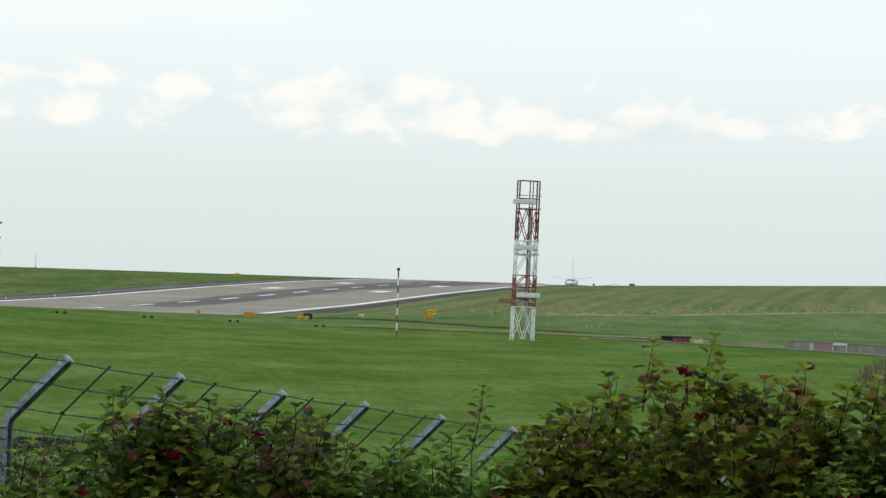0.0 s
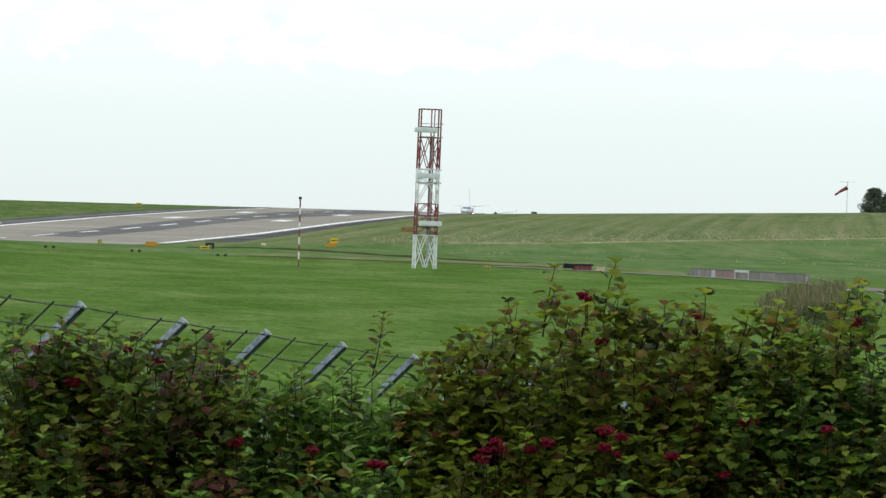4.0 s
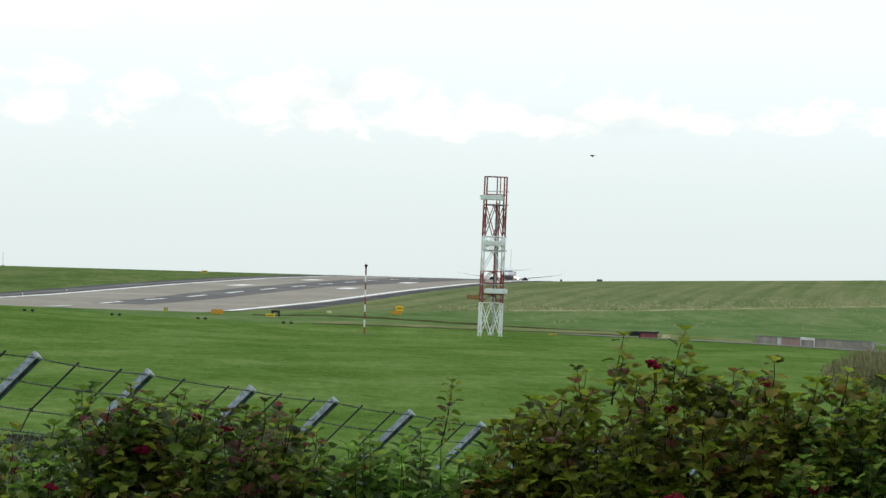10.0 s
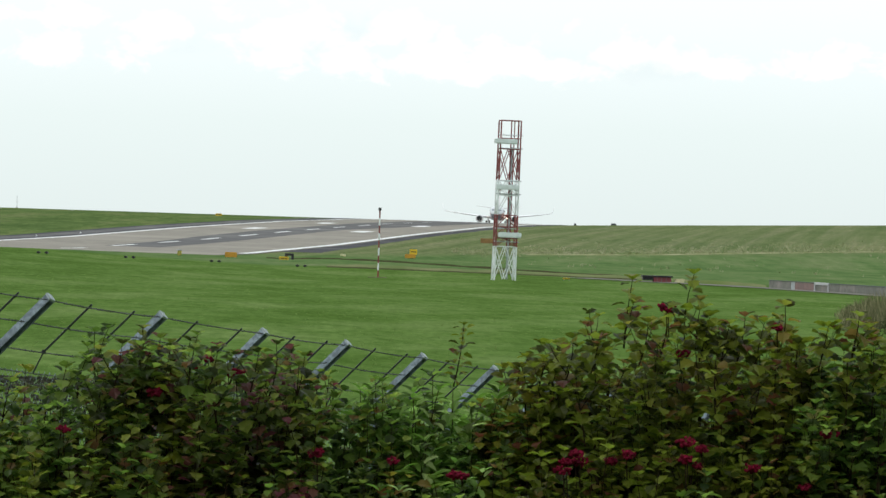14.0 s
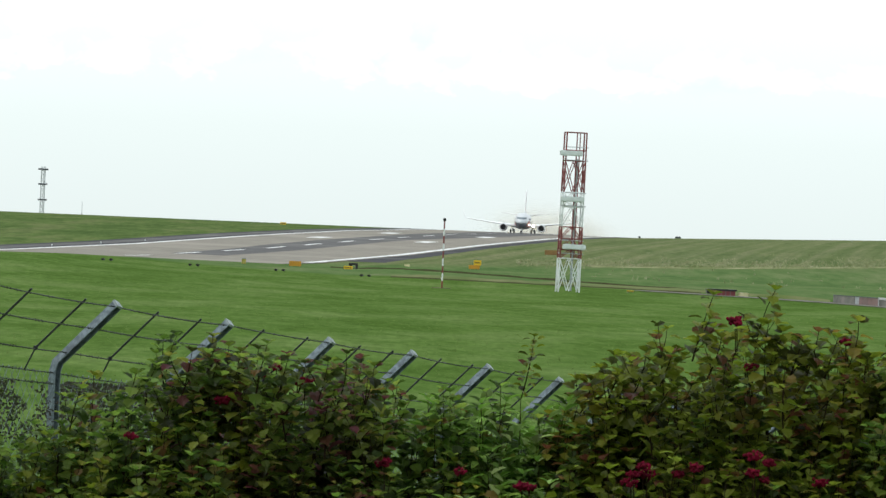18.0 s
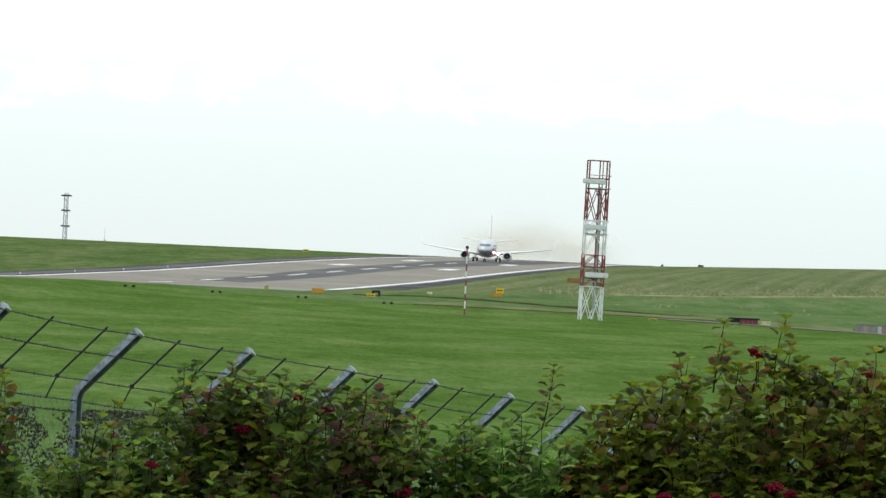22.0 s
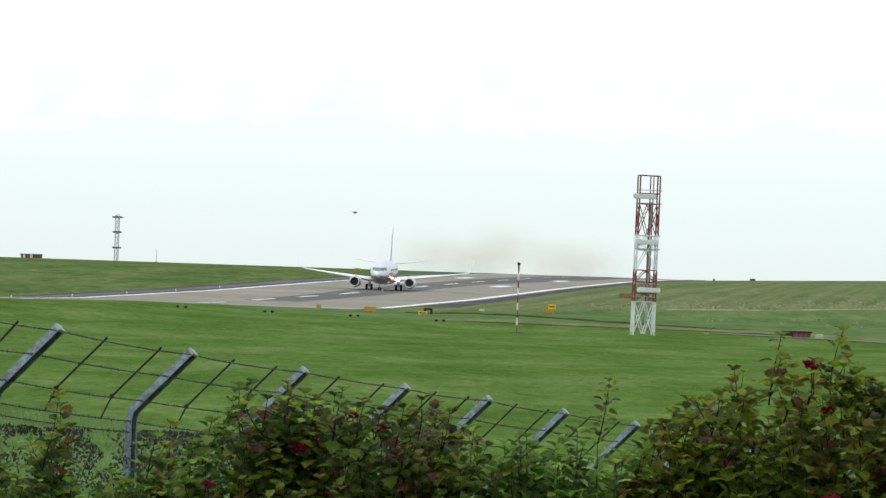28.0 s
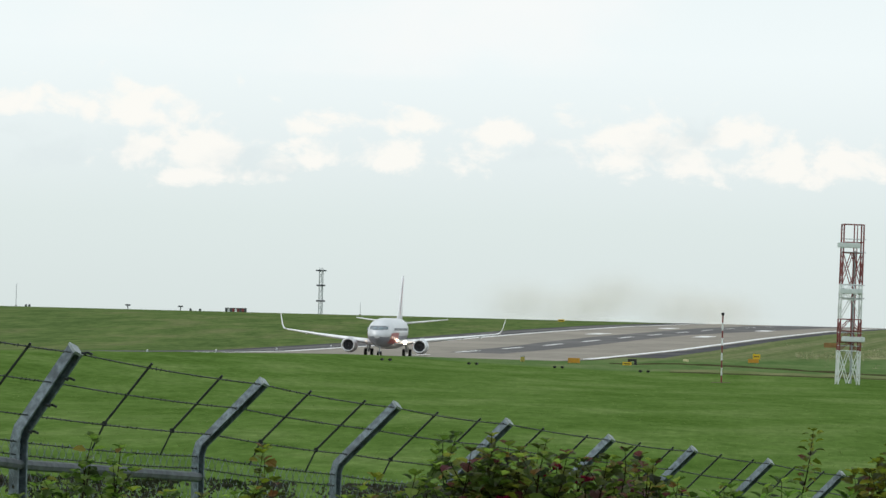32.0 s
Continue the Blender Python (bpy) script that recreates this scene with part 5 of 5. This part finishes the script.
SHOOT = paint("shoot_bark", (0.030, 0.018, 0.012), (0.022, 0.018, 0.008), 20, 0.9, 0, 0)
BERRY = paint("berry", (0.17, 0.009, 0.026), (0.07, 0.008, 0.016), 24, 0.9, 0, 0, 40, None, 0.6, 0.35)

# outline of one three-lobed leaf, length 1 along +y, folded along its rib
LOBE = [(0, 0, 0), (0.20, 0.08, 0.05), (0.50, 0.40, 0.13), (0.36, 0.52, 0.10), (0.38, 0.74, 0.06), (0.19, 0.84, 0.0), (0, 1.0, -0.16)]
# and of the long plain leaf of the pale shrub
OVAL = [(0, 0, 0), (0.10, 0.10, 0.03), (0.19, 0.28, 0.07), (0.21, 0.46, 0.07), (0.18, 0.64, 0.04), (0.10, 0.84, -0.05), (0, 1.0, -0.16)]
LEAF_V, OVAL_V = ([Vector(p) for p in half] + [Vector((-x, y, z)) for x, y, z in half[1:-1]] + [Vector((0, 0.45, 0.0))] for half in (LOBE, OVAL))
LEAF_F = [(0, 1, 12), (1, 2, 12), (2, 3, 12), (3, 4, 12), (4, 5, 12), (5, 6, 12), (6, 11, 12), (11, 10, 12), (10, 9, 12), (9, 8, 12), (8, 7, 12), (7, 0, 12)]
LEAF_NP, OVAL_NP = (np.array([tuple(v) for v in vs]) for vs in (LEAF_V, OVAL_V))
rng = np.random.default_rng(5)


def leaf_frames(d, pitch):
    """Rotation whose y points along d turned down by pitch."""
    z = Vector((0, 0, 1))
    d = (d - z * pitch).normalized()
    s = d.cross(z)
    s = s.normalized() if s.length > 1e-4 else Vector((1, 0, 0))
    u = s.cross(d)
    return Matrix((s, d, u)).transposed()


# one leaf for each kind of foliage, shared by the leaves that stand alone on shoots
FOLIAGE = [LEAF, LEAF_RED, LEAF_PALE, LEAF_DARK]
ONE_LEAF = {m: mesh_of("leaf", [tuple(v) for v in (OVAL_V if m is LEAF_PALE else LEAF_V)], LEAF_F, m) for m in (LEAF, LEAF_RED, LEAF_PALE, LEAF_DARK)}


class Shrub:
    def __init__(self, x, y, material, label):
        self.o = Vector((x, y, land(x, y)))
        self.ob = thing("hedge_shrub", Matrix.Translation(self.o), label, "shrub", "guelder rose hedge")
        self.mat = material
        self.v, self.f, self.n, self.slot = [], [], 0, []
        self.stem = self.wood = bmesh.new()
        self.carrier, self.root = self.ob, self.o

    def leaf(self, p, d, size, pitch, single=False, narrow=1.0):
        m = leaf_frames(d, pitch) @ Matrix.Rotation(rng.normal(0, 0.3), 3, "Y")
        if single:
            ob = new("leaf", ONE_LEAF[self.mat])
            ob.parent = self.carrier
            ob.matrix_basis = Matrix.Translation(p - self.root) @ m.to_4x4() @ Matrix.Diagonal((size * narrow, size, size, 1))
            return
        pts = ((OVAL_NP if self.mat is LEAF_PALE else LEAF_NP) * np.array((size * narrow, size, size))) @ np.array(m).T + np.array(p - self.o)
        self.v.append(pts)
        k = self.n
        self.f.extend([(a + k, b + k, c + k) for a, b, c in LEAF_F])
        self.slot.extend([FOLIAGE.index(self.mat)] * len(LEAF_F))
        self.n += 13

    def shoot(self, base, top, size, spacing, thick, single=False, narrow=1.0, first=0.15, turn=None):
        """A stem with leaves in crossed pairs and a small tuft at its end."""
        base, top = Vector(base), Vector(top)
        L = (top - base).length
        bend = Vector((rng.normal(0, 0.06), rng.normal(0, 0.06), 0)) * L
        pts = [base.lerp(top, k / 4) + bend * (k / 4) * (1 - k / 4) * 2 for k in range(5)]
        for k in range(4):
            rod(self.wood, pts[k] - self.root, pts[k + 1] - self.root, thick * (1 - 0.16 * k), thick * (1 - 0.16 * (k + 1)), sides=4, cap=False)
        turn = rng.uniform(0, 3) if turn is None else turn
        s = first * L
        while s < L:
            k = s / L * 4
            i = min(3, int(k))
            p = pts[i].lerp(pts[i + 1], k - i)
            turn += 1.57 + rng.normal(0, 0.3)
            z = size * (1.0 - 0.4 * (s / L) ** 3) * rng.uniform(0.75, 1.2)
            for w in (0, math.pi):
                d = Vector((math.cos(turn + w), math.sin(turn + w), 0.25))
                self.leaf(p + d * 0.016, d, z, -0.28 + 1.05 * max(0, -d.y) - 0.15 * max(0, d.y) + rng.normal(0, 0.22), single, narrow)
            s += spacing * rng.uniform(0.75, 1.25)
        for w in range(3):
            d = Vector((math.cos(turn + w * 2.1), math.sin(turn + w * 2.1), 0.75))
            self.leaf(pts[4], d, size * 0.62, 0.1, single, narrow)

    def spray(self, tip, height, size, single=False, narrow=1.0, spread=1.0, gap=0.056):
        """A leading shoot with side twigs that spread from it and end lower."""
        tip = Vector(tip)
        foot = tip - Vector((rng.normal(0, 0.05), rng.normal(0.03, 0.05), height))
        self.shoot(foot, tip, size, gap, 0.0042, single, narrow, 0.12)
        turn = rng.uniform(0, 6.28)
        for k in range(int(rng.integers(3, 6))):
            turn += 2.2 + rng.normal(0, 0.4)
            at = foot.lerp(tip, rng.uniform(0.15, 0.6))
            out = rng.uniform(0.07, 0.15) * spread
            end = at + Vector((math.cos(turn) * out, math.sin(turn) * out, rng.uniform(0.10, 0.22) * height / 0.45))
            self.shoot(at, end, size * rng.uniform(0.8, 1.05), gap, 0.0028, single, narrow, 0.3)

    def leader(self, foot, tip, size, gap=0.054, side=True, narrow=1.0):
        """A strong upright shoot, a part of its own that can sway, with well-spaced crossed pairs of leaves."""
        foot, tip = Vector(foot), Vector(tip)
        self.carrier, self.root, self.wood = new("tall_shoot"), foot, bmesh.new()
        self.shoot(foot, tip, size, gap, 0.0045, True, narrow, 0.1, rng.normal(0, 0.3))
        for k in range(2 if side else 0):
            at, g = foot.lerp(tip, rng.uniform(0.1, 0.35)), rng.uniform(0, 6.28)
            self.shoot(at, at + Vector((0.08 * math.cos(g), 0.08 * math.sin(g), 0.13)), size * 0.85, 0.05, 0.003, True, 1.0, 0.3)
        # the stem becomes the part that carries the leaves
        leaves, old = list(self.carrier.children), self.carrier
        stalk = part("tall_shoot", self.wood, SHOOT, self.ob)
        stalk.location = foot - self.o
        for o in leaves:
            o.parent = stalk
        bpy.data.objects.remove(old)
        stalk.name = "tall_shoot"
        self.carrier, self.root, self.wood = self.ob, self.o, self.stem
        return stalk

    def fruit(self, p, n=18, r=0.045):
        bm = bmesh.new()
        for k in range(n):
            q = Vector(rng.normal(0, 1, 3)).normalized() * r * rng.uniform(0.4, 1.1)
            q.z *= 0.5
            bmesh.ops.create_icosphere(bm, subdivisions=1, radius=0.0078, matrix=Matrix.Translation(Vector(p) - self.o + q))
        tagged(part("fruit_head", bm, BERRY, self.ob, "dark red berries"), "", "", "", "stuff")

    def close(self):
        me = bpy.data.meshes.new("foliage")
        me.from_pydata(np.concatenate(self.v).tolist(), [], self.f)
        for m in FOLIAGE:
            me.materials.append(m)
        me.polygons.foreach_set("material_index", self.slot)
        ob = new("foliage", me)
        ob.parent = self.ob
        tagged(ob, "", "", "", "stuff")
        tagged(part("branchwork", self.stem, SHOOT, self.ob), "", "", "", "stuff")


# how far the hedge's top lies below the eye along its run, for a hedge 24.6 m out
CREST_X = (-7.0, -2.6, -2.05, -1.95, -1.75, -1.65, -1.4, -1.1, -0.8, -0.5, -0.3, -0.1, 0.12, 0.35, 0.6, 0.8, 0.95, 1.15, 1.5, 1.8, 2.2, 2.6, 7)
CREST_D = (0.82, 0.80, 0.80, 0.97, 0.97, 0.77, 0.69, 0.56, 0.57, 0.57, 0.65, 0.75, 0.76, 0.73, 0.69, 0.61, 0.54, 0.47, 0.42, 0.42, 0.40, 0.37, 0.37)


def hollow(x, y):
    """Lumps and hollows of the hedge, the hollows below zero."""
    return noise.noise((x * 2.7, y * 2.1, 9.0))


def hedge_top(x, y):
    """Height of the hedge's leafy surface: a steep lumpy face towards the camera, a slope behind."""
    u = x * 24.6 / y
    d = float(np.interp(u, CREST_X, CREST_D)) * y / 24.6
    lump = 0.06 * noise.noise((x * 1.9, y * 1.3, 4.0)) + (0.62 - 0.35 * smooth(24.2, 24.6, y)) * min(0.1, hollow(x, y))
    lump += 0.30 * min(0.08, noise.noise((x * 5.6, y * 4.3, 2.0))) * (1 - 0.6 * smooth(24.2, 24.6, y))
    return EYE - d - 0.04 - 0.72 * max(0, 24.55 - y) - 0.5 * max(0, y - 25.2) + lump


def kind_at(u):
    """What a shrub is called, by its place along the run."""
    if -1.25 < u < -0.2:
        return LEAF_DARK, "guelder rose shrub turning dark red, with berry heads"
    if -0.2 <= u < 0.6:
        return LEAF_PALE, "pale green leafy shrub with long leaves in the hedge"
    if 0.7 < u < 1.95:
        return LEAF_RED, "tall guelder rose shrub with olive and reddish leaves"
    return LEAF, "dense green guelder rose shrub with red berry heads"


def foliage_at(x, y):
    """The look of one spray: the shrubs grow into one another."""
    u, dice = x * 24.4 / y + rng.normal(0, 0.10), rng.uniform(0, 1)
    if y < 23.7:
        return LEAF if dice < 0.58 else LEAF_RED if dice < 0.86 else LEAF_DARK
    if -1.15 < u < -0.22:
        return LEAF_DARK if dice < 0.76 else LEAF if dice < 0.86 else LEAF_RED
    if 0.02 < u < 0.60:
        return LEAF_PALE if dice < 0.75 else LEAF
    if 0.60 <= u < 2.05:
        return LEAF_RED if dice < 0.72 else LEAF
    return LEAF if dice < 0.8 else LEAF_RED


# tall shoots that stand out above the hedge: place along the run, tip and foot below the eye
TALL = ((-1.03, 0.50, 0.78), (-0.78, 0.52, 0.78), (-0.42, 0.55, 0.82), (-0.29, 0.60, 0.82), (-1.28, 0.64, 0.85), (-1.37, 0.68, 0.88), (-0.60, 0.60, 0.8), (0.43, 0.436, 0.72), (0.69, 0.62, 0.8), (0.81, 0.60, 0.75),
        (0.86, 0.51, 0.7), (0.93, 0.48, 0.7), (1.05, 0.48, 0.66), (1.20, 0.206, 0.52), (1.48, 0.171, 0.52), (1.27, 0.40, 0.6), (1.36, 0.36, 0.58), (1.64, 0.395, 0.6), (1.71, 0.357, 0.6), (1.89, 0.30, 0.56),
        (2.09, 0.39, 0.6), (2.23, 0.34, 0.58), (2.40, 0.37, 0.6), (2.55, 0.26, 0.56), (-2.85, 0.56, 0.9), (-2.72, 0.60, 0.9), (-1.62, 0.76, 0.95), (-2.1, 0.79, 0.95),
        (-1.12, 0.57, 0.8), (-0.9, 0.56, 0.8), (-0.68, 0.57, 0.8), (-0.5, 0.59, 0.8), (-0.35, 0.57, 0.8), (1.55, 0.36, 0.6), (1.80, 0.38, 0.6))
# berry heads that show from afar: place along the run and depth below the eye
HEADS = ((-0.72, 0.62), (-0.80, 0.68), (-0.74, 0.72), (-0.94, 0.74), (-0.58, 0.66), (0.10, 1.06), (0.40, 1.13), (0.95, 1.00), (0.90, 1.06), (1.14, 1.02), (1.43, 0.99), (1.52, 0.97),
         (1.77, 1.06), (1.99, 1.11), (2.08, 0.87), (2.54, 0.39), (1.86, 0.36), (1.36, 0.32), (1.40, 0.52), (-1.35, 0.98), (-0.20, 1.05), (2.45, 0.88))


swaying = []


def hedge():
    shrubs, spots = [], {24.6: [], 24.1: [], 23.5: [], 22.9: []}
    for row, y0 in enumerate((24.6, 24.1, 23.5, 22.9)):
        for k in range(9):
            x0 = (-4.15 + 1.1 * k + 0.04 * row) * y0 / 24.4 + rng.normal(0, 0.08)
            mat, label = kind_at(x0 * 24.6 / y0 + rng.normal(0, 0.05))
            shrubs.append((x0, y0, Shrub(x0, y0, mat, label)))
    for x0, y0, s in shrubs:
        for k in range(6):
            g = rng.uniform(0, 6.28)
            rod(s.stem, (0.08 * math.cos(g), 0.08 * math.sin(g), 0), (0.45 * math.cos(g), 0.3 * math.sin(g), hedge_top(x0, y0) - s.o.z - 0.35), 0.016, 0.008, 5, False)
        # leafy sprays, each one a clump with a dark gap round it
        for k in range(170):
            x, y = x0 + rng.uniform(-0.62, 0.62), y0 + rng.uniform(-0.4, 0.4)
            if any((x - a) ** 2 + 0.8 * (y - b) ** 2 < 0.105 ** 2 for a, b in spots[y0]) or hollow(x, y) < -0.22:
                continue
            spots[y0].append((x, y))
            s.mat = foliage_at(x, y)
            pale = s.mat is LEAF_PALE
            s.spray((x, y, hedge_top(x, y) + rng.normal(-0.02, 0.07)), rng.uniform(0.42, 0.75), rng.uniform(0.064, 0.088) * (1.5 if pale else 1), spread=0.75, gap=0.052)
        # larger leaves inside, in dark foliage that paints shade into the gaps
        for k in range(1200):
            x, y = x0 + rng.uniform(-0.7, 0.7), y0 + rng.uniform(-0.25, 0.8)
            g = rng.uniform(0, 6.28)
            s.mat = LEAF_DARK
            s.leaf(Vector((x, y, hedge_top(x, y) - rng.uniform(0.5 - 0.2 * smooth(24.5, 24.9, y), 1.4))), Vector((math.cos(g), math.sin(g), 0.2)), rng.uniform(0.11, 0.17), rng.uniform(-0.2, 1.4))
    for x, tip, foot in TALL:
        y = 24.2 + rng.uniform(-0.3, 0.5)
        s = min(shrubs, key=lambda q: (q[0] - x) ** 2 + (q[1] - y) ** 2)[2]
        s.mat = LEAF_RED if x > 0.3 else LEAF_DARK if -1.15 < x < -0.25 and x != -0.78 else LEAF
        x2 = x * y / 24.4
        low, high = (x2 - 0.04, y + 0.05, EYE - foot * y / 24.4), (x2, y, EYE - tip * y / 24.4)
        if x == 0.43:
            # one thin shoot with tiny leaves
            swaying.append((s.leader(low, high, 0.052, 0.021, False, 0.9), 0.15, (high[2] - low[2])))
            continue
        swaying.append((s.leader(low, high, 0.084 if x > 0.5 else 0.074), 1.0 if x in (1.20, 1.48) else 0.4 if x > 0.6 else 0.12, high[2] - low[2]))
        s.spray((x2 + rng.normal(0, 0.07), y + rng.uniform(-0.2, 0.1), EYE - (tip + rng.uniform(0.12, 0.2)) * y / 24.4), 0.32, 0.07, False, 1.0, 0.7)
    for x, deep in HEADS:
        # where the line of sight meets the leafy surface
        y = next((22.0 + 0.03 * k for k in range(90) if EYE - deep * (22.0 + 0.03 * k) / 24.4 < hedge_top(x, 22.0 + 0.03 * k) + 0.04), 24.4)
        p = Vector((x * y / 24.4, y - 0.03, EYE - deep * y / 24.4))
        s = min(shrubs, key=lambda q: (q[0] - p.x) ** 2 + (q[1] - p.y) ** 2)[2]
        for k in range(int(rng.integers(1, 3))):
            q = p + Vector(rng.normal(0, 0.026, 3))
            s.fruit(q, int(rng.uniform(26, 46)), rng.uniform(0.028, 0.046))
            rod(s.stem, q - s.o, q - s.o + Vector((0.01, 0.03, -0.16)), 0.0025, sides=4, cap=False)
    for x0, y0, s in shrubs:
        s.close()


hedge()
# ---- what moves ----
def motions():
    rows = []
    for k in range(0, 65):
        t = k * 0.5
        y = 1646.4 - 0.94 * max(0.0, t - 0.75) ** 2
        x = middle(y) + float(np.interp(t, (0, 5, 9, 13, 16, 19, 20, 23, 27, 29, 30, 31, 32), (4, 2.5, 1, 0.3, 0, -0.8, -1.2, -1.15, -1.4, -1.35, -1.2, -1.0, -0.5)))
        slope = (float(np.interp(y + 8, PROFILE_Y, PROFILE_Z)) - float(np.interp(y - 8, PROFILE_Y, PROFILE_Z))) / 16
        z = (float(np.interp(y - 6, PROFILE_Y, PROFILE_Z)) + float(np.interp(y + 6, PROFILE_Y, PROFILE_Z))) / 2 + 0.08
        rows.append((t, pose(x, y, z, math.degrees(math.atan(slope)), 0, -2.8)))
    walk(plane, rows)
    for k, h in enumerate(hazes):
        rows = [(0, pose(30 + k, 1520, -14))]
        for t, u, v, spread in ((8, 260, -90, 1.0), (12, 240, -60, 1.2), (16, 205, -10, 2.0), (20, 165, 34, 3.4), (23, 100, 40, 4.6), (28, -15, 44, 6.6), (30, -95, 44, 7.4), (32, -175, 44, 8.4)):
            y = 1500 - 6 * max(0, t - 8)
            rows.append((t, pose(u * y / 9500 + spread * (k - 2) * 1.5 + 2 * math.sin(k * 2.3), y + 3 * math.sin(k * 1.7), EYE + v * y / 9500 + 2.2 * math.sin(k * 4.1) - 0.25 * abs(k - 2))))
        walk(h, rows)
    # tall shoots rock in the wind: seconds and millimetres to the right at the tip
    gusts = ((0, -2), (1, -12), (2, -22), (2.5, -30), (4.5, 8), (5.5, 2), (6.5, 4), (7, 16), (7.5, 9), (8, 0), (10, 4), (12, -1), (13, -8), (13.5, -15), (15.5, 4), (16.5, 8), (17, 18), (17.5, 22),
             (18, 42), (18.5, 38), (19, -15), (19.5, 7), (20.5, -22), (21, -4), (21.5, -17), (22, -7), (22.5, -22), (23.5, -28), (24, -14), (24.5, -3), (27, 2), (29, 5), (29.5, -6), (30.5, -8), (32, 2))
    for shoot, share, tall in swaying:
        place = shoot.location.copy()
        walk(shoot, [(t, pose(*place, 0, math.degrees(math.atan(share * mm * 0.001 / tall)), 0)) for t, mm in gusts])
    for bird, rows in zip(birds, BIRD_ROWS):
        # straight flight before the first row and after the last
        (t0, x0, z0), (t1, x1, z1) = rows[0], rows[1]
        (ta, xa, za), (tb, xb, zb) = rows[-2], rows[-1]
        full = [(0, x0 - (x1 - x0) / (t1 - t0) * t0, z0)] + list(rows) + [(32, xb + (xb - xa) / (tb - ta) * (32 - tb), zb)]
        turn = -90 if x1 > x0 else 90
        walk(bird, [(t, pose(x, 350, z, 0, 0, turn)) for t, x, z in full])
        for w in bird.children:
            if w.name.startswith("wing"):
                s = 1 if w.location.x > 0 else -1
                place = w.location.copy()
                walk(w, [(k / 6, pose(*place, 0, s * (-38 if k % 2 else 22), 0)) for k in range(193)])


motions()
